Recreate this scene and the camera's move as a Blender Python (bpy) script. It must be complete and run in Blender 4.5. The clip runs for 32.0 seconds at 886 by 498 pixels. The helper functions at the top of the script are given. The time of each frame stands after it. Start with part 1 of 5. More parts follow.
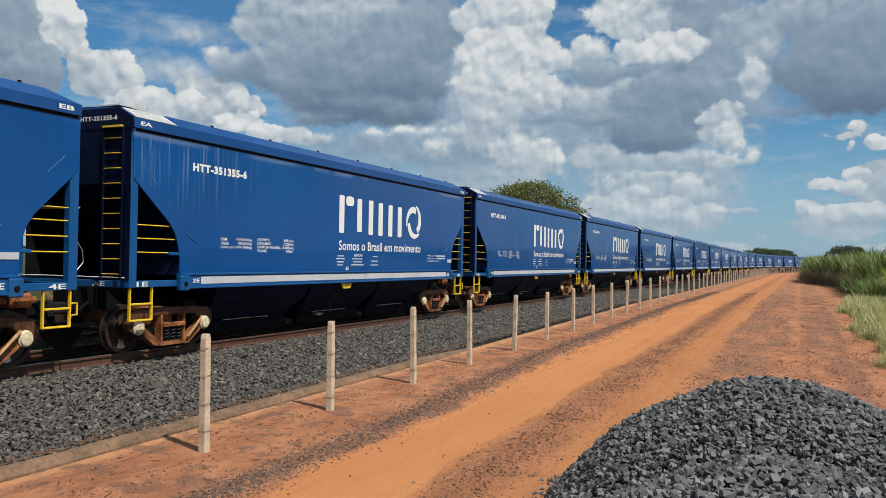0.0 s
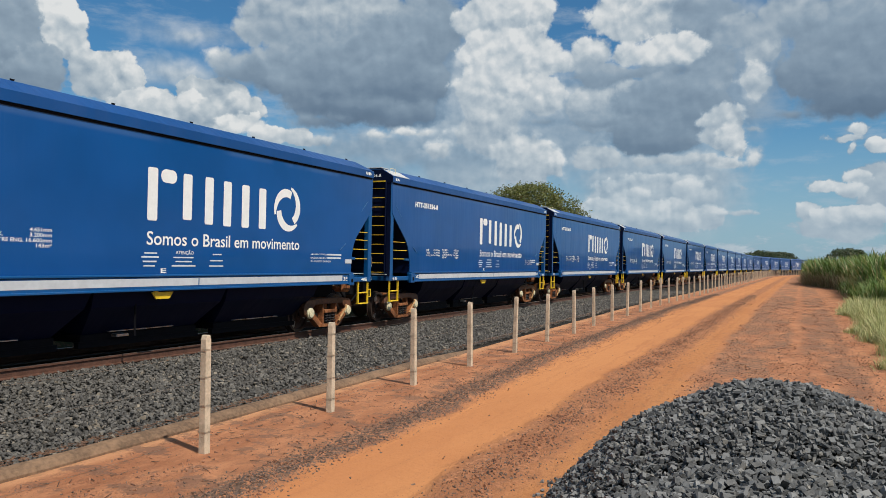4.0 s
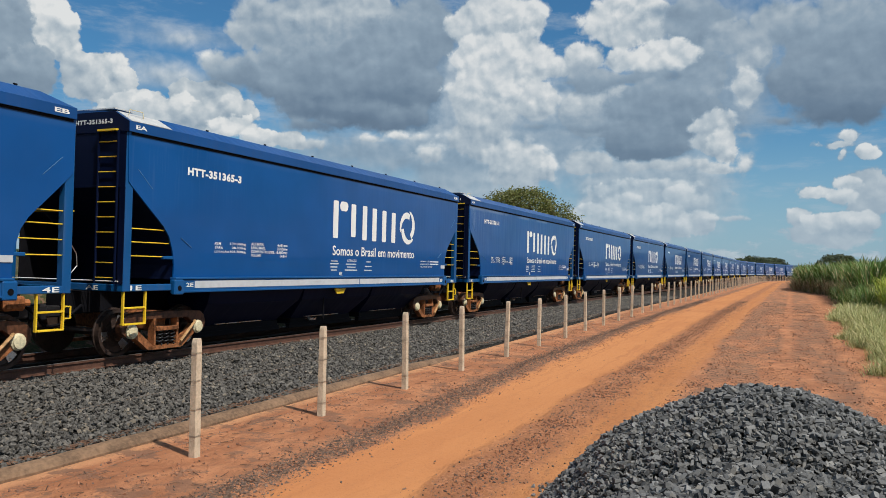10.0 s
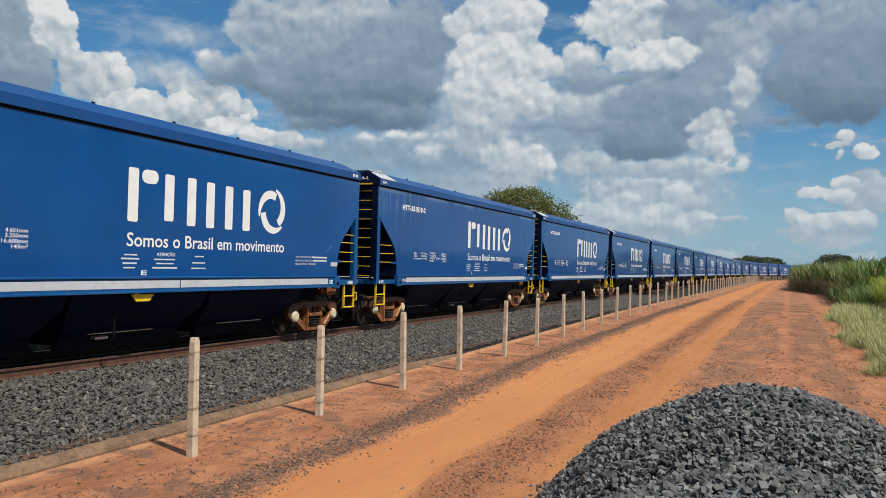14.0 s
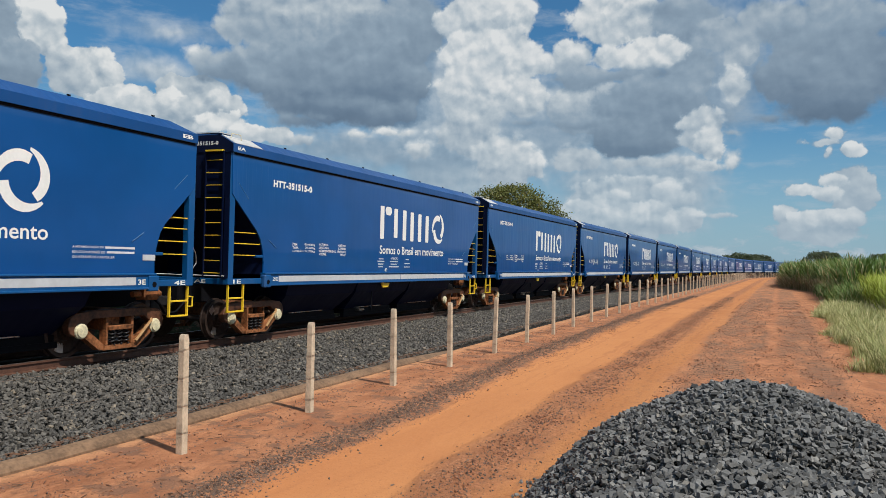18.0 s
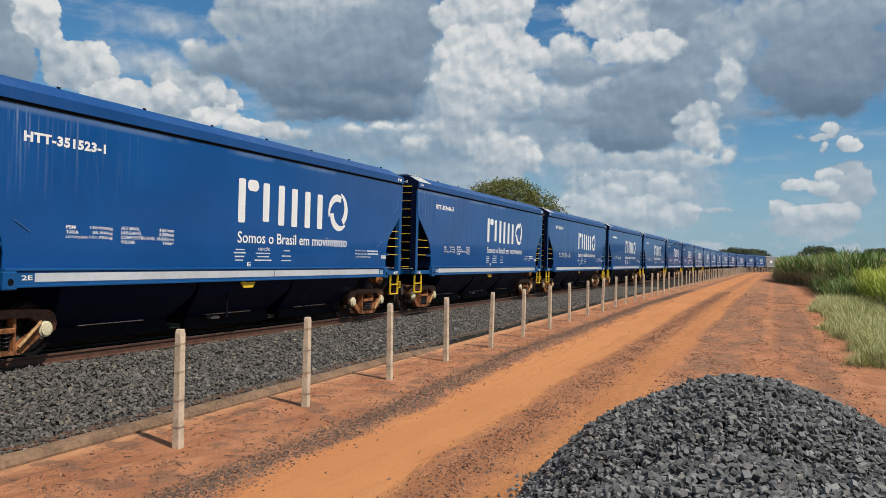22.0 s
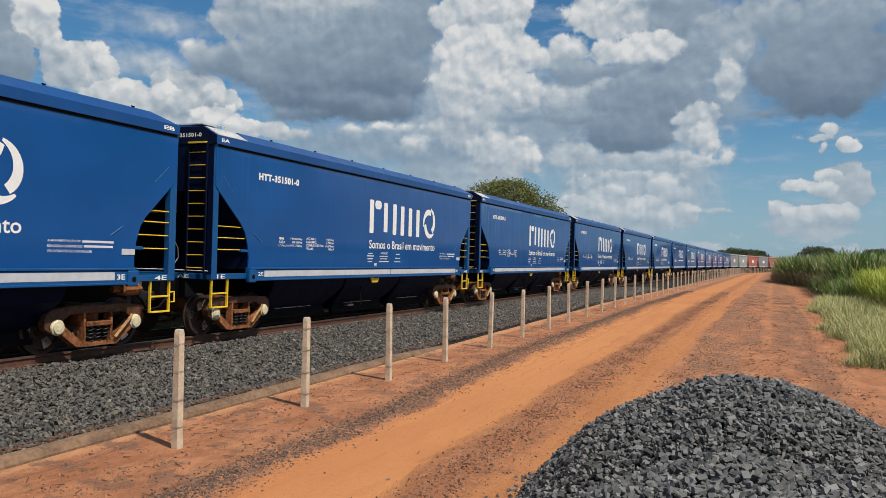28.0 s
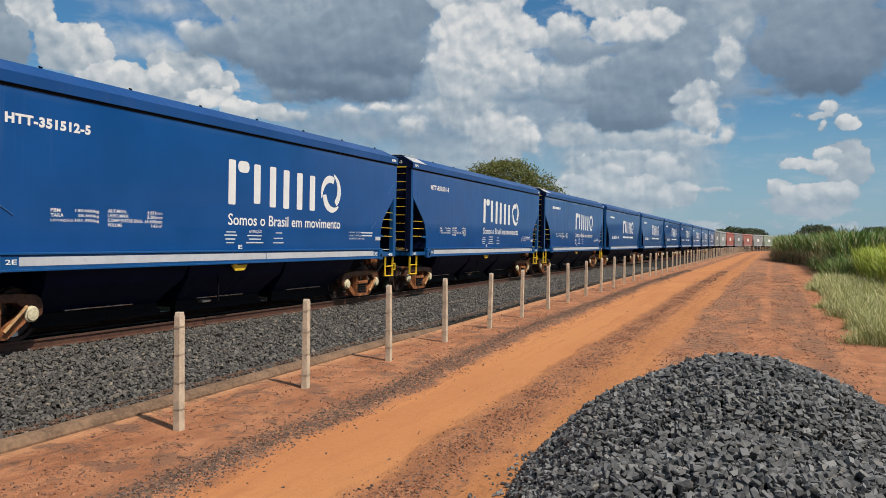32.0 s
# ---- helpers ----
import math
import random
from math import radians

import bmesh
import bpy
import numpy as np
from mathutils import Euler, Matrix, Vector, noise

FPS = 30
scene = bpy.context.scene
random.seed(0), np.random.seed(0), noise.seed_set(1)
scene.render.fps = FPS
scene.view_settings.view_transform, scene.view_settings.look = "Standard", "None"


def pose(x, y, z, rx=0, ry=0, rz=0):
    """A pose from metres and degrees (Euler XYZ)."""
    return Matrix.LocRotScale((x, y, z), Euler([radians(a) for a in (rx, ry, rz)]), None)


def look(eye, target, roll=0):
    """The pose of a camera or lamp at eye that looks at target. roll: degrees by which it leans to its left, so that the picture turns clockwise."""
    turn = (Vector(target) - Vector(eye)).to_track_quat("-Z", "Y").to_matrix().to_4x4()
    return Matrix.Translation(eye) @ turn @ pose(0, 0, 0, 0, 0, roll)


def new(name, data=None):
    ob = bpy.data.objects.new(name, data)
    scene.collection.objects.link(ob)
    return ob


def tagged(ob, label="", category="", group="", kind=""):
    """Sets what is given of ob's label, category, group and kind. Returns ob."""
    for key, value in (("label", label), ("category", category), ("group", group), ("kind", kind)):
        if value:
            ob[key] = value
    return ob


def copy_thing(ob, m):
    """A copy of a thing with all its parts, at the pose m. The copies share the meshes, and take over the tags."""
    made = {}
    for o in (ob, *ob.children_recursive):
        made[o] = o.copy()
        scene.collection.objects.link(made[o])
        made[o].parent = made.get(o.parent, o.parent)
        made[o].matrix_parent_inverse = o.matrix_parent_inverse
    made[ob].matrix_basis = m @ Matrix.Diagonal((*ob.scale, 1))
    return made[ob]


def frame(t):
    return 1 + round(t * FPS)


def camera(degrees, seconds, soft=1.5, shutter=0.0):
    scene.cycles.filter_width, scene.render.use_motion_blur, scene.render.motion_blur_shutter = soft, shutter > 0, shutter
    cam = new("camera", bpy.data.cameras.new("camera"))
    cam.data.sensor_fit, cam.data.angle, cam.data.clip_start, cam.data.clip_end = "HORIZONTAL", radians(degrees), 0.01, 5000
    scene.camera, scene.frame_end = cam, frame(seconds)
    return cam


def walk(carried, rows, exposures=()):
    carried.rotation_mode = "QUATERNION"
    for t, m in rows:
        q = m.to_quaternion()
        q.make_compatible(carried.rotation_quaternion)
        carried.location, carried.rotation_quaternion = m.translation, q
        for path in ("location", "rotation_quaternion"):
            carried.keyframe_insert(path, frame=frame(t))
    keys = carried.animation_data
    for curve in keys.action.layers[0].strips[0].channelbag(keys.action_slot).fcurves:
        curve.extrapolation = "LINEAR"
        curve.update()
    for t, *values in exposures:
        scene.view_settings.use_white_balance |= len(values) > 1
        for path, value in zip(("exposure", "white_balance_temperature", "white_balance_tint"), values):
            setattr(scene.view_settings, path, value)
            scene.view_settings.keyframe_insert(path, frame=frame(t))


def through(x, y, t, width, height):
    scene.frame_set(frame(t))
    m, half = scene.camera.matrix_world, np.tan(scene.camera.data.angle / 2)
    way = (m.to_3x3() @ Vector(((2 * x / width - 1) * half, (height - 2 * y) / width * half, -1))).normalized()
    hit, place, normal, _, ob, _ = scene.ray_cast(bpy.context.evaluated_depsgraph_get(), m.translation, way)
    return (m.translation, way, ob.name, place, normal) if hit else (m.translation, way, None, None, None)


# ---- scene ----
cam = camera(58.38, 32.0, soft=0.45)

# One standing place; the camera is only turned: seconds, turn to the left of the track, tilt up, lean (radians)
EYE = (0.0, 0.0, 1.895)


def eye_pose(turn, tilt, lean):
    return Matrix.Translation(EYE) @ Euler((math.pi / 2 + tilt, 0, turn)).to_matrix().to_4x4() @ Matrix.Rotation(lean, 4, "Z")


walk(cam, [
    (0, eye_pose(0.42438, 0.01330, 0.01611)),
    (0.5, eye_pose(0.42414, 0.01315, 0.01656)),
    (1, eye_pose(0.42379, 0.01306, 0.01694)),
    (1.5, eye_pose(0.42383, 0.01318, 0.01730)),
    (2, eye_pose(0.42452, 0.01340, 0.01797)),
    (2.5, eye_pose(0.42525, 0.01374, 0.01842)),
    (3, eye_pose(0.42552, 0.01422, 0.01847)),
    (3.5, eye_pose(0.42551, 0.01497, 0.01821)),
    (5.5, eye_pose(0.42367, 0.01568, 0.01937)),
    (6, eye_pose(0.42264, 0.01525, 0.01904)),
    (6.5, eye_pose(0.42142, 0.01532, 0.01926)),
    (7, eye_pose(0.42014, 0.01589, 0.02011)),
    (7.5, eye_pose(0.41892, 0.01651, 0.02128)),
    (8, eye_pose(0.41788, 0.01719, 0.02195)),
    (8.5, eye_pose(0.41702, 0.01808, 0.02229)),
    (9, eye_pose(0.41633, 0.01906, 0.02270)),
    (9.5, eye_pose(0.41589, 0.02000, 0.02293)),
    (10, eye_pose(0.41537, 0.02080, 0.02286)),
    (10.5, eye_pose(0.41470, 0.02126, 0.02274)),
    (11, eye_pose(0.41413, 0.02133, 0.02278)),
    (11.5, eye_pose(0.41389, 0.02122, 0.02290)),
    (12, eye_pose(0.41417, 0.02105, 0.02315)),
    (12.5, eye_pose(0.41443, 0.02097, 0.02332)),
    (13, eye_pose(0.41420, 0.02094, 0.02322)),
    (13.5, eye_pose(0.41362, 0.02065, 0.02314)),
    (14, eye_pose(0.41286, 0.02017, 0.02382)),
    (14.5, eye_pose(0.41214, 0.01997, 0.02545)),
    (16.5, eye_pose(0.40459, 0.01860, 0.02532)),
    (17, eye_pose(0.40314, 0.01823, 0.02559)),
    (17.5, eye_pose(0.40171, 0.01747, 0.02519)),
    (18, eye_pose(0.40064, 0.01654, 0.02429)),
    (18.5, eye_pose(0.40000, 0.01562, 0.02397)),
    (19, eye_pose(0.39957, 0.01476, 0.02360)),
    (19.5, eye_pose(0.39931, 0.01380, 0.02320)),
    (20, eye_pose(0.39901, 0.01254, 0.02371)),
    (20.5, eye_pose(0.39836, 0.01147, 0.02395)),
    (21, eye_pose(0.39755, 0.01088, 0.02359)),
    (21.5, eye_pose(0.39688, 0.01039, 0.02377)),
    (22, eye_pose(0.39592, 0.00981, 0.02434)),
    (22.5, eye_pose(0.39452, 0.00930, 0.02444)),
    (23, eye_pose(0.39325, 0.00909, 0.02432)),
    (23.5, eye_pose(0.39225, 0.00904, 0.02401)),
    (24, eye_pose(0.39149, 0.00896, 0.02323)),
    (24.5, eye_pose(0.39109, 0.00927, 0.02309)),
    (25, eye_pose(0.39083, 0.00993, 0.02372)),
    (25.5, eye_pose(0.39028, 0.01036, 0.02373)),
    (27.5, eye_pose(0.39248, 0.01163, 0.02528)),
    (28, eye_pose(0.39498, 0.01020, 0.02512)),
    (28.5, eye_pose(0.39682, 0.00875, 0.02349)),
    (29, eye_pose(0.39799, 0.00671, 0.02103)),
    (29.5, eye_pose(0.39870, 0.00360, 0.01885)),
    (30, eye_pose(0.39893, -0.00048, 0.01788)),
    (30.5, eye_pose(0.39859, -0.00483, 0.01754)),
    (31, eye_pose(0.39740, -0.00853, 0.01711)),
    (31.5, eye_pose(0.39547, -0.01130, 0.01712)),
    (32, eye_pose(0.39330, -0.01378, 0.01775))],
     exposures=[(0, 0.0, 6500, 10), (19, 0.0, 6500, 10), (25, -0.05, 6640, 12), (32, -0.05, 6640, 12)])

# ------------------------------------------------------------------ light
SUN_EL, SUN_AZ = 54.5, 112.0          # degrees; azimuth clockwise from the line of the track
sun = new("sun", bpy.data.lights.new("sun", "SUN"))
sun.data.energy, sun.data.angle, sun.data.color = 4.6, radians(0.53), (1.0, 0.95, 0.865)
sun_dir = Vector((math.sin(radians(SUN_AZ)) * math.cos(radians(SUN_EL)), math.cos(radians(SUN_AZ)) * math.cos(radians(SUN_EL)), math.sin(radians(SUN_EL))))
sun.matrix_world = look(sun_dir * 60, (0, 0, 0))


class Nodes:
    """Short hand for building a node tree."""

    def __init__(self, tree):
        self.t = tree
        tree.nodes.clear()

    def add(self, kind, **sets):
        n = self.t.nodes.new(kind)
        for k, v in sets.items():
            setattr(n, k, v)
        return n

    def put(self, node, key, value):
        if isinstance(value, bpy.types.NodeSocket):
            self.t.links.new(value, node.inputs[key])
        elif value is not None:
            node.inputs[key].default_value = value

    def math(self, op, a, b=None, c=None, clamp=False):
        n = self.add("ShaderNodeMath", operation=op, use_clamp=clamp)
        for i, v in enumerate((a, b, c)):
            self.put(n, i, v)
        return n.outputs[0]

    def vec(self, op, a, b=None):
        n = self.add("ShaderNodeVectorMath", operation=op)
        self.put(n, 0, a)
        self.put(n, 1, b)
        return n.outputs["Value" if op in ("LENGTH", "DOT_PRODUCT") else "Vector"]

    def noise(self, vector, scale, detail=4, rough=0.55, out=0):
        n = self.add("ShaderNodeTexNoise")
        self.put(n, "Vector", vector)
        for k, v in (("Scale", scale), ("Detail", detail), ("Roughness", rough)):
            n.inputs[k].default_value = v
        return n.outputs[out]

    def smooth(self, value, lo, hi, a=0.0, b=1.0):
        n = self.add("ShaderNodeMapRange", interpolation_type="SMOOTHSTEP")
        for k, v in ((0, value), (1, lo), (2, hi), (3, a), (4, b)):
            self.put(n, k, v)
        return n.outputs[0]

    def mix(self, fac, a, b, blend="MIX"):
        n = self.add("ShaderNodeMix", data_type="RGBA", blend_type=blend)
        self.put(n, 0, fac)
        for k, v in ((6, a), (7, b)):
            self.put(n, k, (*v, 1) if isinstance(v, tuple) and len(v) == 3 else v)
        return n.outputs[2]

    def xyz(self, v):
        n = self.add("ShaderNodeSeparateXYZ")
        self.put(n, 0, v)
        return n.outputs

    def vector(self, x, y, z=0.0):
        n = self.add("ShaderNodeCombineXYZ")
        for i, v in enumerate((x, y, z)):
            self.put(n, i, v)
        return n.outputs[0]


def make_sky():
    """Blue sky with heaps of cloud, laid one before another, and broken cloud all round."""
    world = bpy.data.worlds.new("sky")
    scene.world = world
    world.use_nodes = True
    n = Nodes(world.node_tree)
    sky = n.add("ShaderNodeTexSky", sky_type="NISHITA", sun_disc=False, sun_elevation=radians(SUN_EL), sun_rotation=radians(SUN_AZ), air_density=1.0, dust_density=0.7, ozone_density=1.5)
    way = n.add("ShaderNodeTexCoord").outputs["Generated"]
    x, y, z = n.xyz(way)
    az = n.math("MULTIPLY", n.math("ARCTAN2", x, y), 57.2958)
    el = n.math("MULTIPLY", n.math("ARCSINE", z), 57.2958)
    flat = n.vector(az, el)
    # heaps of cloud, far ones first: azimuth, elevation, half width, half height (degrees), tone of the top and of the base
    haze_cloud = [(-51.3, 12.2, 1.8, 2.1, 0.62, 0.50), (-15.2, 10.1, 5.2, 4.7, 0.62, 0.54), (-22.1, 10.1, 7.1, 7.3, 0.64, 0.55), (-28.2, 7.9, 10.5, 2.2, 0.52, 0.42), (-9.3, 5.5, 6.5, 4.3, 0.62, 0.52), (-41.9, 14.9, 3.2, 0.6, 0.72, 0.62), (-42.9, 12.4, 3.9, 1.0, 0.80, 0.66), (-6.0, 13.4, 6.3, 5.9, 0.52, 0.45), (-44.6, 11.8, 1.8, 0.7, 0.60, 0.50), (-31.8, 6.8, 8.0, 1.6, 0.55, 0.48)]
    left_cloud = [(-50.5, 14.7, 1.4, 1.9, 0.95, 0.80), (-49.7, 13.3, 1.1, 1.2, 0.86, 0.66), (-47.2, 11.6, 2.1, 1.7, 0.84, 0.66), (-46.5, 12.7, 0.8, 0.7, 1.00, 0.82), (-48.8, 11.8, 1.4, 1.4, 0.78, 0.60), (-44.4, 10.4, 2.0, 1.1, 0.93, 0.70), (-45.6, 9.7, 2.5, 1.3, 0.88, 0.70), (-40.9, 11.0, 2.6, 1.4, 0.74, 0.62), (-42.3, 9.6, 3.1, 1.5, 0.80, 0.66), (-42.2, 10.8, 1.0, 0.6, 1.00, 0.85), (-39.4, 10.2, 2.1, 1.2, 0.78, 0.62), (-38.9, 9.3, 1.6, 0.8, 1.00, 0.80), (-37.0, 8.6, 1.7, 0.7, 0.95, 0.75), (-35.0, 8.6, 1.3, 0.7, 0.84, 0.65), (-53.7, 13.2, 2.2, 4.2, 0.52, 0.38), (-51.7, 11.5, 2.0, 1.7, 0.54, 0.38)]
    grey_cloud = [(-40.3, 13.6, 1.0, 0.9, 0.90, 0.62), (-38.0, 16.3, 1.4, 1.8, 0.70, 0.56), (-34.4, 16.2, 4.4, 2.7, 0.60, 0.48), (-30.4, 16.4, 4.4, 3.0, 0.66, 0.50), (-25.5, 16.6, 3.1, 2.6, 0.52, 0.40), (-38.8, 13.0, 2.5, 1.3, 0.60, 0.36), (-35.1, 13.1, 4.1, 2.3, 0.50, 0.30), (-27.9, 13.3, 4.1, 4.3, 0.44, 0.33), (-31.5, 12.0, 5.6, 2.5, 0.44, 0.26), (-30.3, 10.6, 5.6, 1.3, 0.38, 0.18), (-26.4, 10.6, 2.5, 1.1, 0.42, 0.24), (-33.5, 9.8, 2.4, 0.7, 0.42, 0.28), (-29.1, 8.9, 1.1, 0.4, 0.90, 0.60), (-26.6, 9.2, 2.1, 0.4, 0.92, 0.65), (-24.9, 8.0, 1.2, 0.8, 0.88, 0.58), (-33.5, 8.5, 1.0, 0.5, 0.78, 0.55)]
    middle_cloud = [(-20.6, 17.0, 3.5, 2.1, 0.90, 0.72), (-18.0, 18.0, 1.4, 0.8, 0.90, 0.76), (-19.7, 14.4, 3.9, 2.3, 0.92, 0.74), (-16.3, 14.2, 1.7, 0.8, 0.92, 0.72), (-20.9, 12.0, 3.1, 2.4, 0.86, 0.68), (-17.5, 12.0, 2.4, 1.6, 0.90, 0.70), (-22.9, 9.2, 1.2, 0.6, 0.86, 0.66), (-21.3, 9.3, 2.4, 2.0, 0.72, 0.60), (-18.6, 7.3, 2.5, 2.1, 0.78, 0.62), (-16.8, 7.3, 1.0, 1.3, 0.86, 0.66), (-11.0, 17.1, 3.3, 2.0, 0.90, 0.74), (-13.0, 16.9, 1.1, 1.3, 0.92, 0.76), (-6.1, 16.7, 2.6, 2.0, 0.52, 0.44), (-6.0, 13.0, 2.2, 3.0, 0.52, 0.44), (-12.5, 11.2, 3.5, 2.1, 0.72, 0.50), (-17.2, 10.2, 2.7, 0.5, 0.52, 0.38)]
    compact_cloud = [(-13.9, 14.8, 1.5, 1.1, 0.90, 0.58), (-13.4, 13.3, 2.2, 1.0, 0.54, 0.42), (-11.3, 14.5, 1.8, 0.8, 0.90, 0.72), (-8.7, 14.7, 2.6, 1.2, 1.00, 0.78), (-9.2, 13.3, 3.6, 0.7, 0.48, 0.38), (-8.2, 11.1, 4.5, 2.4, 0.48, 0.37), (-12.6, 10.1, 2.9, 0.5, 0.50, 0.38), (-9.7, 8.8, 3.6, 1.4, 0.42, 0.26), (-2.6, 14.5, 1.3, 1.4, 0.72, 0.60), (-4.2, 15.7, 2.0, 1.3, 0.62, 0.52), (-3.0, 12.4, 1.2, 1.2, 0.84, 0.66), (-5.0, 9.5, 1.7, 1.6, 0.78, 0.60), (-4.3, 8.7, 1.1, 1.3, 0.86, 0.66), (-4.8, 7.1, 1.7, 0.5, 0.95, 0.72), (-8.2, 7.4, 3.4, 0.5, 0.74, 0.60), (-13.6, 7.6, 1.9, 1.0, 0.74, 0.60)]
    dark_cloud = [(-0.7, 16.2, 2.6, 1.7, 0.62, 0.50), (-6.8, 17.5, 3.0, 0.7, 0.48, 0.40), (2.3, 15.2, 4.3, 2.4, 0.50, 0.42), (4.6, 15.7, 2.2, 2.0, 0.56, 0.44), (1.0, 12.8, 3.0, 2.7, 0.44, 0.35), (4.1, 12.8, 3.5, 3.1, 0.44, 0.32), (2.7, 10.8, 3.9, 1.2, 0.36, 0.17), (-1.0, 10.3, 2.1, 0.4, 0.40, 0.30), (-3.1, 9.3, 1.2, 0.3, 0.70, 0.62), (-3.0, 7.3, 0.5, 0.9, 0.90, 0.74), (-3.9, 5.3, 0.6, 0.3, 0.74, 0.62)]
    low_cloud = [(-9.7, 4.9, 4.6, 1.2, 0.74, 0.60), (-8.9, 6.0, 2.8, 0.5, 0.86, 0.70), (-12.7, 4.2, 1.9, 0.5, 0.86, 0.66), (-7.2, 5.1, 1.2, 0.9, 0.88, 0.68), (-9.8, 3.3, 4.6, 1.3, 0.78, 0.62), (-8.5, 4.0, 1.2, 0.7, 0.92, 0.70), (-6.1, 3.3, 1.3, 0.9, 0.90, 0.68), (-11.2, 4.9, 1.6, 0.6, 0.86, 0.66), (-4.1, 3.6, 1.5, 0.2, 0.86, 0.66), (2.2, 2.6, 3.1, 0.8, 0.66, 0.60)]
    right_cloud = [(4.2, 5.3, 1.7, 1.8, 0.68, 0.60), (2.7, 8.4, 1.5, 0.3, 0.92, 0.76), (3.2, 8.9, 0.8, 0.5, 1.00, 0.80), (4.4, 8.0, 0.9, 0.6, 1.00, 0.76), (2.9, 7.7, 0.4, 0.6, 0.92, 0.72), (3.1, 5.9, 1.0, 0.6, 0.98, 0.76), (1.5, 5.4, 1.3, 0.4, 0.98, 0.76), (2.8, 5.0, 0.9, 0.7, 0.90, 0.70), (0.3, 3.7, 0.8, 0.7, 0.80, 0.66), (1.5, 3.2, 1.0, 0.7, 0.94, 0.72), (2.8, 3.5, 1.0, 0.7, 0.92, 0.70), (4.3, 3.3, 0.9, 0.7, 0.92, 0.70)]

    def cells(at, scale):
        v = n.add("ShaderNodeTexVoronoi", feature="SMOOTH_F1")
        n.put(v, "Vector", at)
        v.inputs["Scale"].default_value = scale
        v.inputs["Smoothness"].default_value = 0.25
        return v.outputs["Distance"]

    def lumps(at, small):
        """Billows, in degrees above or below the smooth outline; small: with the finest ones."""
        bent = n.vec("ADD", at, n.vec("MULTIPLY", n.vec("SUBTRACT", n.noise(at, 0.55, 4, 0.6, 1), (0.5, 0.5, 0.5)), (1.6, 1.3, 0)))
        puffs = n.math("ADD", n.math("MULTIPLY", cells(bent, 0.62), -0.95), n.math("MULTIPLY", cells(bent, 1.5), -0.45))
        if not small:
            return n.math("ADD", puffs, n.math("MULTIPLY", n.noise(at, 0.9, 5, 0.55), 0.8))
        puffs = n.math("MULTIPLY_ADD", cells(bent, 3.6), -0.20, puffs)
        puffs = n.math("MULTIPLY_ADD", n.math("SUBTRACT", n.noise(at, 2.3, 5, 0.6), 0.5), 0.55, puffs)
        return n.math("ADD", n.math("ADD", puffs, 0.84), n.math("MULTIPLY", n.math("SUBTRACT", n.noise(at, 0.8, 8, 0.56), 0.5), 0.75))

    edge = lumps(flat, True)
    relief_up = n.math("SUBTRACT", lumps(flat, False), lumps(n.vec("ADD", flat, (0.22, 0.48, 0)), False))
    warp = n.vec("ADD", flat, n.vec("MULTIPLY", n.vec("SUBTRACT", n.noise(flat, 0.30, 4, 0.55, 1), (0.5, 0.5, 0.5)), (1.5, 1.1, 0)))
    wx, wy, _ = n.xyz(warp)
    drift = n.noise(n.vec("MULTIPLY", flat, (0.7, 1.4, 1)), 0.33, 4, 0.5)

    def blend(fac, a, b):
        m = n.add("ShaderNodeMix", data_type="FLOAT")
        for key, value in ((0, fac), (2, a), (3, b)):
            n.put(m, key, value)
        return m.outputs[0]

    # broken cloud outside the stretch that is drawn heap by heap, and small banks low over the skyline
    aside = n.smooth(n.math("ABSOLUTE", n.math("ADD", az, 24.0)), 33, 42)
    around = n.math("MAXIMUM", aside, n.smooth(el, 19, 26))
    rest = n.smooth(n.math("ADD", n.math("SUBTRACT", n.noise(way, 2.6, 3), 0.47), n.math("MULTIPLY", edge, 0.05)), 0.0, 0.05)
    cover = n.math("MULTIPLY", around, rest)
    tone = n.smooth(n.noise(way, 4.0, 4), 0.3, 0.7, 0.40, 0.85)
    banks = n.smooth(n.math("ADD", n.noise(n.vec("MULTIPLY", flat, (1, 2.6, 1)), 0.24, 6, 0.62), n.smooth(el, 2.5, 6.0, 0.0, -0.5)), 0.50, 0.60)
    cover = n.math("MAXIMUM", cover, n.math("MULTIPLY", banks, 0.75))
    tone = blend(banks, tone, 0.72)
    for heaps, soft, most in ((haze_cloud, 0.9, 0.85), (left_cloud, 0.10, 1.0), (grey_cloud, 0.26, 0.97), (middle_cloud, 0.20, 0.95), (compact_cloud, 0.16, 0.95), (dark_cloud, 0.26, 0.96), (low_cloud, 0.12, 0.88), (right_cloud, 0.10, 0.92)):
        for i, (a, e, w, h, top, base) in enumerate(heaps):
            if i % 5 == 0:
                # the tone so far rides along as a third part of no weight, which keeps the heaps in order
                at = n.vector(wx, wy, tone)
            p = n.vec("DIVIDE", n.vec("SUBTRACT", at, (a, e, 0)), (w, h, 1e5))
            inside = n.math("MULTIPLY", n.math("SUBTRACT", 1.0, n.vec("LENGTH", p)), min(w, 1.4 * h))
            thick = n.math("MULTIPLY_ADD", edge, min(0.95, 0.42 + 0.22 * h), inside)
            # bases melt away more softly than the sunlit tops
            over = n.smooth(thick, -soft, soft * (1.6 if top > 0.65 else 3.0), 0.0, most)
            high = n.math("MULTIPLY_ADD", edge, 0.22 if top > 0.65 else 0.06, n.xyz(p)[1])
            own = n.smooth(high, -0.75, 0.65, base, top)
            tone = blend(over, tone, own)
            cover = n.math("MAXIMUM", cover, over)
    tone = n.math("ADD", tone, n.math("MULTIPLY", n.math("SUBTRACT", drift, 0.5), 0.30))
